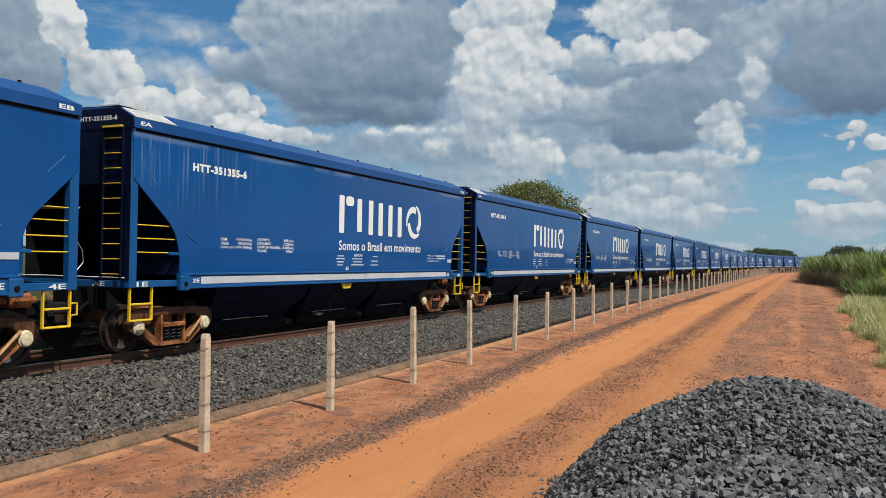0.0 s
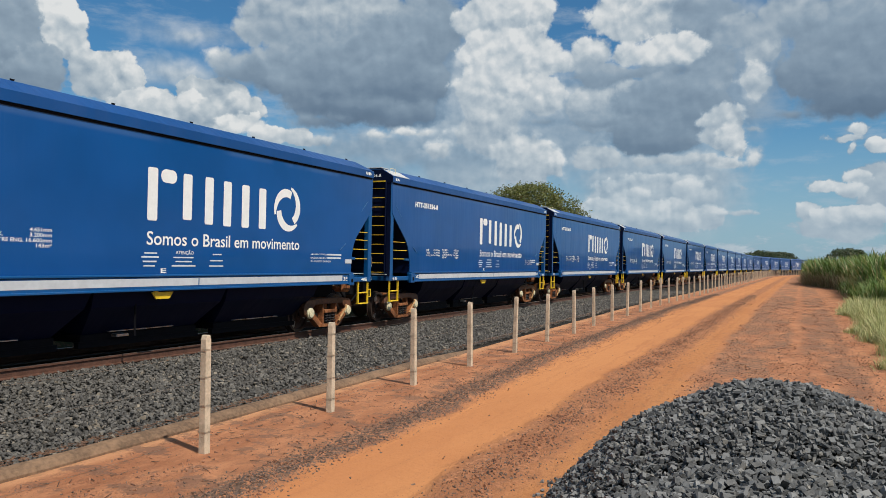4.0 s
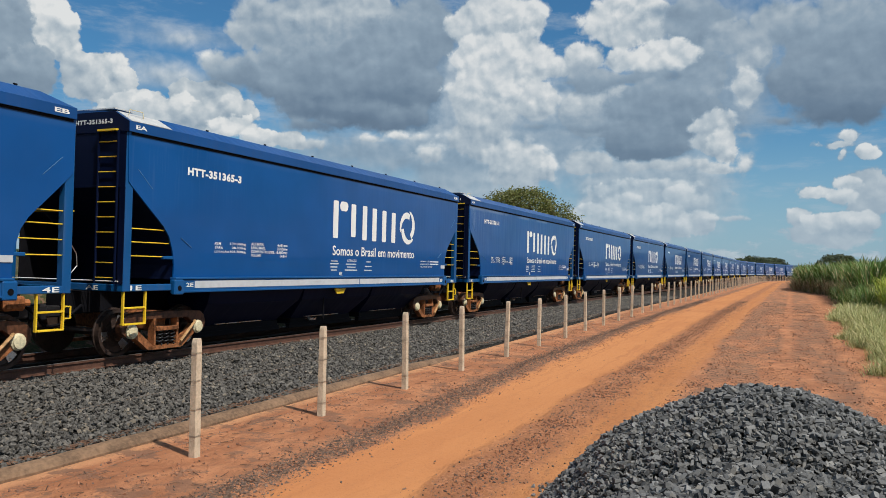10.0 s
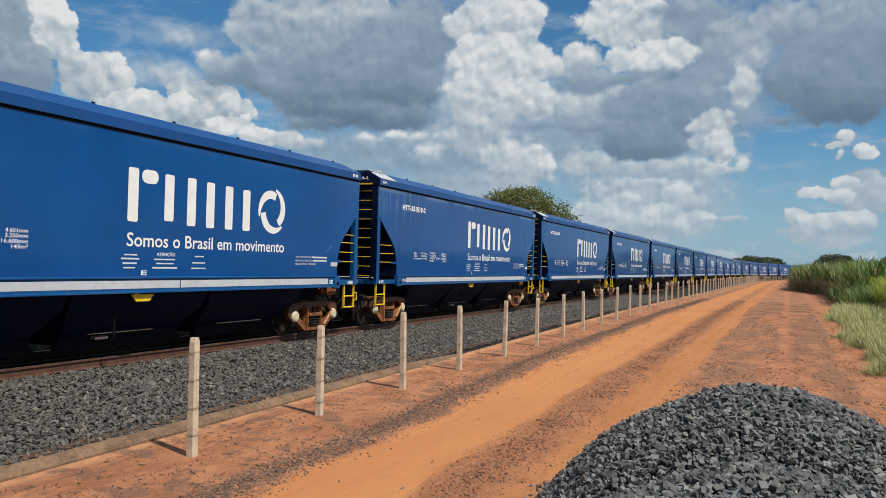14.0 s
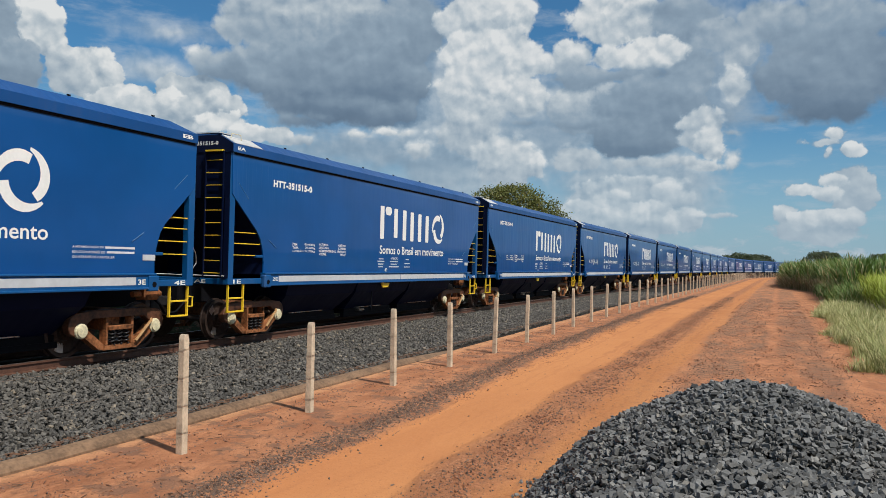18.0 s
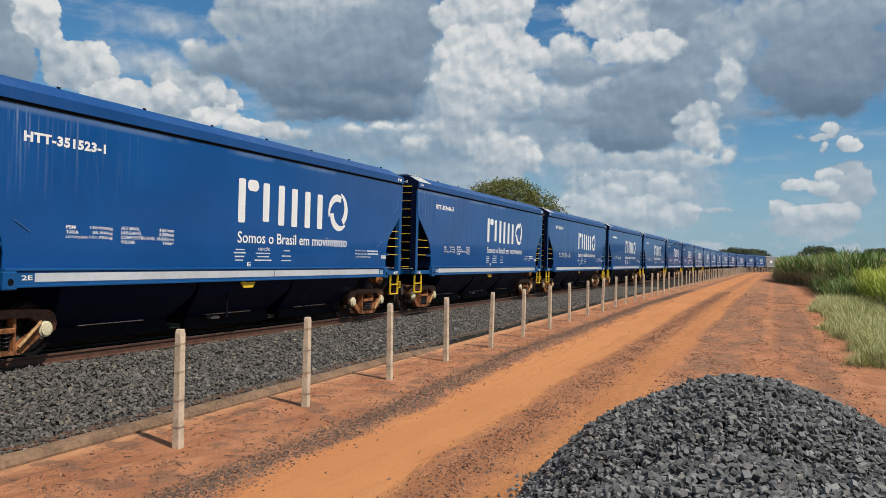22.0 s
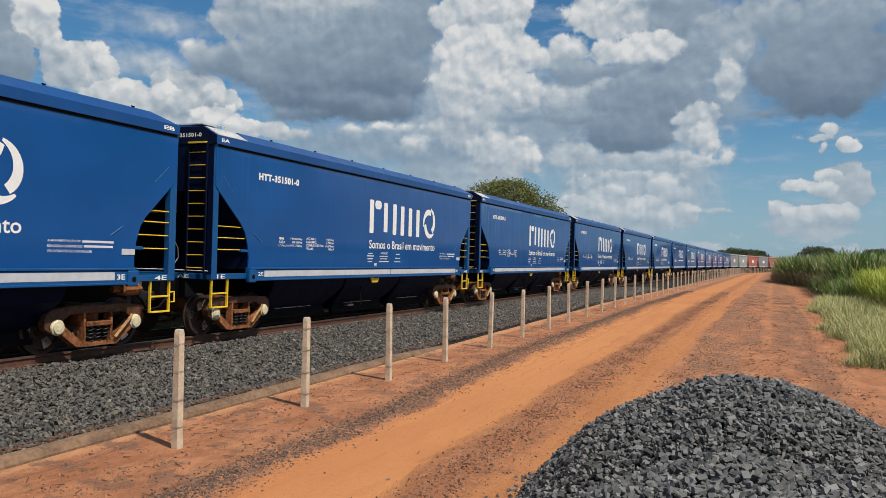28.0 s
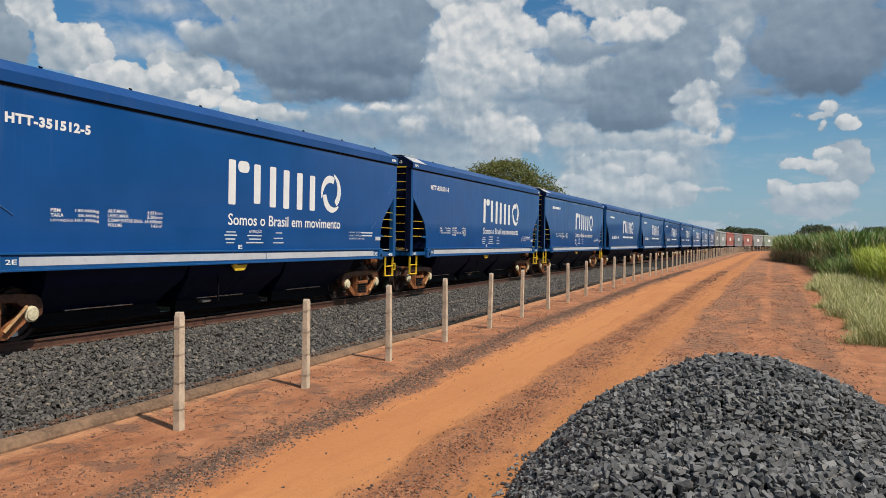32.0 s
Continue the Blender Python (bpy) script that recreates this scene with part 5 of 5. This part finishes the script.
def make_fence():
    rng = random.Random(5)
    first = thing("fence_post", "weathered square concrete fence post in red earth", "fence post", "posts of the fence")
    part("post", post_mesh(0), CONCRETE, first)
    for z in WIRES:
        bm = bmesh.new()
        for dz in (-0.006, 0.006):
            h = 0.058 - 0.006 * z
            tube(bm, [(h, -0.056, z + dz), (h, 0.056, z + dz), (-h, 0.056, z + dz), (-h, -0.056, z + dz), (h, -0.056, z + dz)], 0.0016, 4)
        part("wire_tie", bm, WIRE, first)
    for i in range(-2, 86):
        s = 8.02 + 3.0 * i
        at = along(s, FENCE_X, ground_z(s))
        m = pose(at.x + rng.uniform(-0.03, 0.03), at.y, at.z + {0: 0.048, 1: -0.01, 2: 0.05, 3: 0.03}.get(i, rng.uniform(-0.03, 0.03)), rng.uniform(-0.8, 0.8), rng.uniform(-0.9, 0.9), rng.uniform(-4, 4) - math.degrees(bend(s)[2]))
        if i == -2:
            first.matrix_basis = m
        else:
            copy_thing(first, m)
    for z in WIRES:
        bm = bmesh.new()
        path = []
        for i in range(-2, 86):
            s = 8.02 + 3.0 * i
            path.append(along(s, FENCE_X + 0.056, ground_z(s) + z))
            path.append(along(s + 1.5, FENCE_X + 0.056, ground_z(s + 1.5) + z - 0.012))
        tube(bm, path, 0.0022, 4)
        tagged(part("fence_wire", bm, WIRE, None), "thin rusty wire strung along the fence posts", "wire", "wires of the fence")


make_fence()

# ------------------------------------------------------------------ heap of crushed stone by the track
LOBES = [(-0.18, 7.74, 2.21, 3.10, 1.41, 1.97), (0.05, 4.9, 2.25, 2.3, 1.33, 2.0)]


def heap_z(x, y):
    """Height of the heap above the ground, two tipped loads run together."""
    best = 0.0
    for cx, cy, rx, ry, h, p in LOBES:
        r = math.hypot((x - cx) / rx, (y - cy) / ry)
        r *= 1 + 0.07 * noise.noise((x * 0.9, y * 0.9, cx))
        if r < 1.15:
            best = max(best, h * (1 - r ** p))
    return best + 0.05 * noise.noise((x * 1.7, y * 1.7, 2.0)) * (best > 0.05)


def make_heap():
    heap = thing("stone_heap", "heap of dark crushed basalt on red earth", "stone heap")
    bm = bmesh.new()
    n = 60
    grid = {}
    for i in range(n + 1):
        for j in range(n + 1):
            x, y = -2.9 + 5.6 * i / n, 1.6 + 9.8 * j / n
            grid[i, j] = bm.verts.new((x, y, ground_z(y) + heap_z(x, y) - 0.085))
    for i in range(n):
        for j in range(n):
            bm.faces.new((grid[i, j], grid[i + 1, j], grid[i + 1, j + 1], grid[i, j + 1]))
    bmesh.ops.delete(bm, geom=[f for f in bm.faces if max(heap_z(v.co.x, v.co.y) for v in f.verts) <= 0.02], context="FACES")
    part("core", bm, SHADED_BED, heap)
    rng = np.random.default_rng(31)
    pts = np.stack([rng.uniform(-2.9, 2.7, 96000), rng.uniform(1.6, 11.4, 96000)], -1)
    hs = np.array([heap_z(x, y) for x, y in pts])
    spill = rng.random(len(pts)) < np.where(hs > 0.03, 1.0, 0.0)
    pts, hs = pts[spill], hs[spill]
    near = rng.random(len(pts)) < np.where(pts[:, 1] > 9.4, 0.25, 1.0)
    pts, hs = pts[near], hs[near]
    size = 0.032 + 0.040 * rng.random(len(pts)) ** 1.6
    z = np.array([ground_z(y) for y in pts[:, 1]]) + hs + size * rng.uniform(-0.6, 0.65, len(pts))
    places = np.column_stack([pts, z])
    # the stones closest to the camera are pieces of their own
    order = np.argsort(np.hypot(places[:, 0] - 0.6, places[:, 1] - 3.4))
    single, rest = order[:300], order[300:]
    ob = new("crushed_stone", scatter("crushed_stone", places[rest], size[rest], BASALT, 41, knob_count=1))
    ob.parent = heap
    tagged(ob, kind="stuff")
    shapes = []
    for co, tr in stone_shapes(24, 41):
        shapes.append(raw_mesh("stone", co, tr, BASALT))
    for i in single:
        ob = new("stone", shapes[int(rng.integers(0, 24))])
        ob.parent = heap
        ob.matrix_basis = Matrix.LocRotScale(Vector(places[i]), Euler((*rng.normal(0, 0.6, 2), rng.uniform(0, 6.28))), Vector([size[i] * 1.1] * 3))
    # stray stones round the foot
    m = 700
    a = rng.uniform(0, 2 * math.pi, m)
    k = 1 + np.abs(rng.normal(0, 0.07, m))
    sx = LOBES[0][0] + LOBES[0][2] * k * np.cos(a)
    sy = LOBES[0][1] + LOBES[0][3] * k * np.sin(a)
    ss = rng.uniform(0.02, 0.06, m)
    ob = new("stray_stones", scatter("stray_stones", np.column_stack([sx, sy, [ground_z(v) + 0.012 for v in sy]]), ss, BASALT, 43))
    tagged(ob, "loose dark stones round the foot of the heap", "stones", kind="stuff")


make_heap()

# ------------------------------------------------------------------ cane, grass


def blades(name, roots, heights, widths, mat, droop=0.5, seed=1, spread=0.5):
    """Long tapering leaves, each a bent strip of four pieces, as one mesh."""
    rng = np.random.default_rng(seed)
    n = len(roots)
    a = rng.uniform(0, 2 * math.pi, n)
    out = np.column_stack([np.cos(a), np.sin(a), np.zeros(n)])
    across = np.column_stack([-np.sin(a), np.cos(a), np.zeros(n)])
    lean = rng.uniform(0.1, spread, n)
    dr = droop * rng.uniform(0.3, 1.4, n)
    ring = []
    for f, w in ((0.0, 0.7), (0.35, 1.0), (0.68, 0.75), (0.9, 0.4), (1.0, 0.05)):
        mid = roots + out * (heights * (lean * f + dr * f ** 3 * 0.6))[:, None]
        mid[:, 2] += heights * (f - 0.35 * dr * f ** 3.2)
        ring.append((mid - across * (widths * w / 2)[:, None], mid + across * (widths * w / 2)[:, None]))
    v = np.stack([p for pair in ring for p in pair], 1)           # n, 10, 3
    q = np.array([[2 * i, 2 * i + 1, 2 * i + 3, 2 * i + 2] for i in range(4)])
    faces = (q[None] + (np.arange(n) * 10)[:, None, None]).reshape(-1, 4)
    return new(name, raw_mesh(name, v.reshape(-1, 3), faces, mat))


def in_cane(x, y):
    """Whether tall cane grows here: its front runs slantwise to the earth track."""
    edge = 0.45 * noise.noise((x * 0.5, y * 0.25, 1.0))
    back = (max(0.0, y - CURVE_Y) ** 2) / (2 * CURVE_R)
    if y >= 116.0 - 6.7 * max(0, x):
        return x > 0.55 + back + edge
    return x > 4.3 + edge and y > 58


def make_cane():
    rng = np.random.default_rng(51)
    pts = []
    while len(pts) < 5000:
        if rng.random() < 0.7:
            x, y = rng.uniform(-1, 18), 60 + 66 * rng.random()
        else:
            x, y = rng.uniform(-1, 30), rng.uniform(88, 200)
        if not in_cane(x, y):
            continue
        # keep to the rim that can be seen
        if in_cane(x - 2.5, y) and in_cane(x, y - 5.0) and rng.random() < 0.7:
            continue
        pts.append((x, y))
    pts = np.array(pts)
    per = 11
    roots = np.repeat(pts, per, 0) + rng.normal(0, 0.2, (len(pts) * per, 2))
    base = np.repeat(rng.uniform(0.0, 1.0, len(pts)), per)
    level = rng.random(len(roots)) ** 0.8
    gz = np.array([ground_z(y) for y in roots[:, 1]])
    z = gz + level * 2.1 + 0.05
    top = rng.uniform(1.0, 1.75, len(roots)) * (0.85 + 0.25 * base)
    ob = blades("sugar_cane", np.column_stack([roots, z]), top, rng.uniform(0.045, 0.095, len(roots)), CANE, 0.55, 52, 0.55)
    tagged(ob, "tall green sugar cane with long arching leaves", "sugar cane", kind="stuff")
    # stalks and dry leaves near the ground along the rim
    rim = np.array([p for p in pts if not (in_cane(p[0] - 1.2, p[1]) and in_cane(p[0], p[1] - 2.5))])
    roots = np.repeat(rim, 8, 0) + rng.normal(0, 0.3, (len(rim) * 8, 2)) + (-0.25, -0.9)
    z = np.array([ground_z(y) for y in roots[:, 1]])
    ob = blades("dry_cane", np.column_stack([roots, z]), rng.uniform(0.5, 2.2, len(roots)), rng.uniform(0.025, 0.06, len(roots)), DRY, 0.7, 53, 0.6)
    tagged(ob, "dry straw-coloured cane leaves and stalks", "dry cane", kind="stuff")
    # lighter young cane in front of it, dry at its foot
    m = 1500
    p = np.column_stack([rng.uniform(4.2, 13.0, m), rng.uniform(36, 58, m)])
    p = p[p[:, 0] > 5.1 + 0.35 * np.sin(p[:, 1] * 0.7) + np.maximum(0, 43 - p[:, 1]) * 0.25]
    roots = np.repeat(p, 17, 0) + rng.normal(0, 0.22, (len(p) * 17, 2))
    z = np.array([ground_z(y) for y in roots[:, 1]]) + rng.random(len(roots)) * 1.3
    ob = blades("young_cane", np.column_stack([roots, z]), rng.uniform(0.8, 1.45, len(roots)), rng.uniform(0.025, 0.05, len(roots)), YOUNG, 0.8, 54, 0.65)
    tagged(ob, "bright yellow-green young cane", "young cane", kind="stuff")
    foot = np.repeat(p, 5, 0) + rng.normal(0, 0.25, (len(p) * 5, 2))
    z = np.array([ground_z(y) for y in foot[:, 1]])
    ob = blades("dry_stalks", np.column_stack([foot, z]), rng.uniform(0.4, 1.3, len(foot)), rng.uniform(0.015, 0.04, len(foot)), DRY, 0.7, 56, 0.7)
    tagged(ob, "dry leaves at the foot of the young cane", "dry cane", kind="stuff")
    # scrub between the tall cane and the grass
    m = 300
    p = np.column_stack([rng.normal(4.2, 0.5, m), rng.uniform(52, 78, m)])
    roots = np.repeat(p, 18, 0) + rng.normal(0, 0.25, (len(p) * 18, 2))
    z = np.array([ground_z(y) for y in roots[:, 1]]) + rng.random(len(roots)) * 0.8
    tall = np.interp(roots[:, 0], [2.6, 4.8], [0.35, 1.5])
    ob = blades("scrub", np.column_stack([roots, z]), rng.uniform(0.5, 1.0, len(roots)) * tall, rng.uniform(0.02, 0.05, len(roots)), CANE, 0.8, 57, 0.8)
    tagged(ob, "mixed green and dry scrub beside the cane", "scrub", kind="stuff")
    # pale tufted grass along the edge of the track
    m = 2300
    y = 21.3 + 29 * rng.random(m) ** 1.1
    x = 2.05 + np.abs(rng.normal(0, 1.5, m)) + 0.30 * np.sin(y * 0.55) + 0.18 * np.sin(y * 1.9 + 1.0)
    p = np.column_stack([x, y])
    roots = np.repeat(p, 20, 0) + rng.normal(0, 0.15, (m * 20, 2))
    z = np.array([ground_z(v) for v in roots[:, 1]]) - 0.02
    inside = np.clip((roots[:, 0] - 1.1) / 1.5, 0.22, 1.0) * np.repeat(rng.uniform(0.3, 1.35, m), 20)
    ob = blades("verge_grass", np.column_stack([roots, z]), rng.uniform(0.22, 0.75, len(roots)) * inside, rng.uniform(0.010, 0.024, len(roots)), GRASS, 0.7, 55, 0.65)
    tagged(ob, "pale tufted grass at the edge of the earth track", "grass", kind="stuff")


make_cane()

# ------------------------------------------------------------------ trees


def make_tree(x, y, height, width, depth, leaf, label, clumps, leaf_size, seed, base=0.42):
    """A broad tree: tapered trunk, forking limbs, a flat crown of leaf clumps with gaps."""
    rng = random.Random(seed)
    t = thing("tree", label, "tree")
    z0 = ground_z(y)
    bm = bmesh.new()
    fork = height * 0.36
    tube(bm, [(0, 0, -0.3), (0.05, 0.02, fork * 0.5), (0.1, 0, fork)], [0.035 * height, 0.026 * height, 0.022 * height], 10)
    tips = []
    for k in range(9):
        a = 2 * math.pi * k / 9 + rng.uniform(-0.3, 0.3)
        r = rng.uniform(0.35, 0.65)
        end = Vector((math.cos(a) * width / 2 * r, math.sin(a) * depth / 2 * r, height * rng.uniform(0.66, 0.82)))
        mid = Vector((end.x * 0.45, end.y * 0.45, fork + (end.z - fork) * 0.62))
        tube(bm, [(0.1, 0, fork * 0.95), mid, end], [0.014 * height, 0.009 * height, 0.003 * height], 6)
        tips.append((mid, end))
        for _ in range(3):
            e2 = end + Vector((rng.uniform(-1, 1) * width * 0.14, rng.uniform(-1, 1) * depth * 0.14, rng.uniform(-0.02, 0.12) * height))
            tube(bm, [mid.lerp(end, rng.uniform(0.3, 0.8)), e2], [0.005 * height, 0.0015 * height], 5)
    trunk = part("trunk", bm, BARK, t, "grey-brown trunk and limbs", True)
    vs = []
    nrng = np.random.default_rng(seed)
    for _ in range(clumps):
        a = rng.uniform(0, 2 * math.pi)
        r = math.sqrt(rng.random())
        top = base + (1 - base) * (1 - r ** 3.2)
        rough = 1 + 0.05 * noise.noise((math.cos(a) * 2 * r, math.sin(a) * 2 * r, seed))
        z = height * rough * (top - (rng.random() ** 1.6) * 0.22 - 0.02)
        c = np.array([math.cos(a) * r * width / 2 * rough, math.sin(a) * r * depth / 2 * rough, z])
        if noise.noise(Vector(c) * (8.0 / width) + Vector((seed, 0, 0))) < -0.05:
            continue
        k = rng.randint(9, 16)
        p = c + nrng.normal(0, 1, (k, 3)) * np.array([0.034, 0.034, 0.018]) * width
        d = nrng.normal(0, 1, (k, 3))
        d /= np.linalg.norm(d, axis=1)[:, None]
        e = np.cross(d, nrng.normal(0, 1, (k, 3)))
        e /= np.linalg.norm(e, axis=1)[:, None]
        s = leaf_size * nrng.uniform(0.6, 1.3, (k, 1))
        vs.append(np.stack([p - d * s, p + e * s * 0.45, p + d * s, p - e * s * 0.45], 1))
    v = np.concatenate(vs)
    crown = new("crown", raw_mesh("crown", v.reshape(-1, 3), np.arange(len(v) * 4).reshape(-1, 4), leaf))
    crown.parent = t
    t.matrix_basis = pose(x, y, z0)


make_tree(-31.4, 96.0, 12.2, 13.6, 12.0, LEAF, "broad spreading tree with a flat olive-green crown behind the train", 2300, 0.16, 3, 0.66)
make_tree(-14.6, 345.0, 8.6, 17.0, 15.0, HAZED_LEAF, "dark green spreading tree far beyond the train", 500, 0.42, 9, 0.58)
make_tree(-8.0, 352.0, 8.2, 15.0, 14.0, HAZED_LEAF, "dark green spreading tree far beyond the train", 450, 0.42, 14, 0.58)
make_tree(15.5, 330.0, 9.6, 15.0, 13.0, HAZED_LEAF, "dark green tree beyond the cane", 420, 0.42, 12, 0.58)
make_tree(37.0, 330.0, 9.2, 16.0, 13.0, HAZED_LEAF, "dark green tree beyond the cane", 420, 0.42, 17, 0.58)


def far_woods():
    """A low line of woods on the skyline."""
    rng = np.random.default_rng(61)
    n = 5200
    a = np.radians(rng.uniform(-62, 40, n))
    d = rng.uniform(900, 1250, n)
    h = 7 + 5 * np.array([noise.noise((v * 14, 0, 3)) for v in a])
    c = np.column_stack([np.sin(a) * d, np.cos(a) * d, rng.random(n) * h])
    e = rng.normal(0, 1, (n, 4, 3)) * np.array([5.0, 5.0, 2.2])
    ob = new("far_woods", raw_mesh("far_woods", (c[:, None] + e).reshape(-1, 3), np.arange(n * 4).reshape(-1, 4), HAZED_LEAF))
    tagged(ob, "low line of dark green woods on the skyline", "woods", kind="stuff")


far_woods()


# ------------------------------------------------------------------ what moves
# how far the train runs ahead of an even speed, metres at seconds
AHEAD = [(0, 0.05), (2, 0.12), (3.3, 0.14), (6, -0.10), (8, -0.11), (11, -0.06), (11.6, 0.2), (14, 0.22), (16.5, -0.1), (18, -0.14), (21, -0.18), (23, -0.14), (25.5, -0.1), (27.5, 0.2), (29, 0.16), (30, 0.11), (31, 0.05), (32, 0.03)]


def motions():
    """The train rolls towards the camera and past it; its wheels turn."""
    step = 2.0 / FPS
    turns = [(i * step, math.degrees(SPEED * i * step / WHEEL_R)) for i in range(481)]
    for k, w in TRAIN.items():
        rows = []
        for i in range(65):
            t = i * 0.5
            s = HEAD + k * PITCH + HALF - SPEED * t - float(np.interp(t, *zip(*AHEAD)))
            dx, y, a = bend(s)
            rows.append((t, Matrix.Translation((TRACK_X + dx, y, 0)) @ Matrix.Rotation(-a, 4, "Z")))
        walk(w, rows)
        if k > FINE_TO:
            continue
        for b in w.children:
            for ob in b.children:
                if ob.name.startswith("wheelset"):
                    at = ob.location.copy()
                    walk(ob, [(t, Matrix.Translation(at) @ Matrix.Rotation(radians(deg), 4, "X")) for t, deg in turns])


motions()
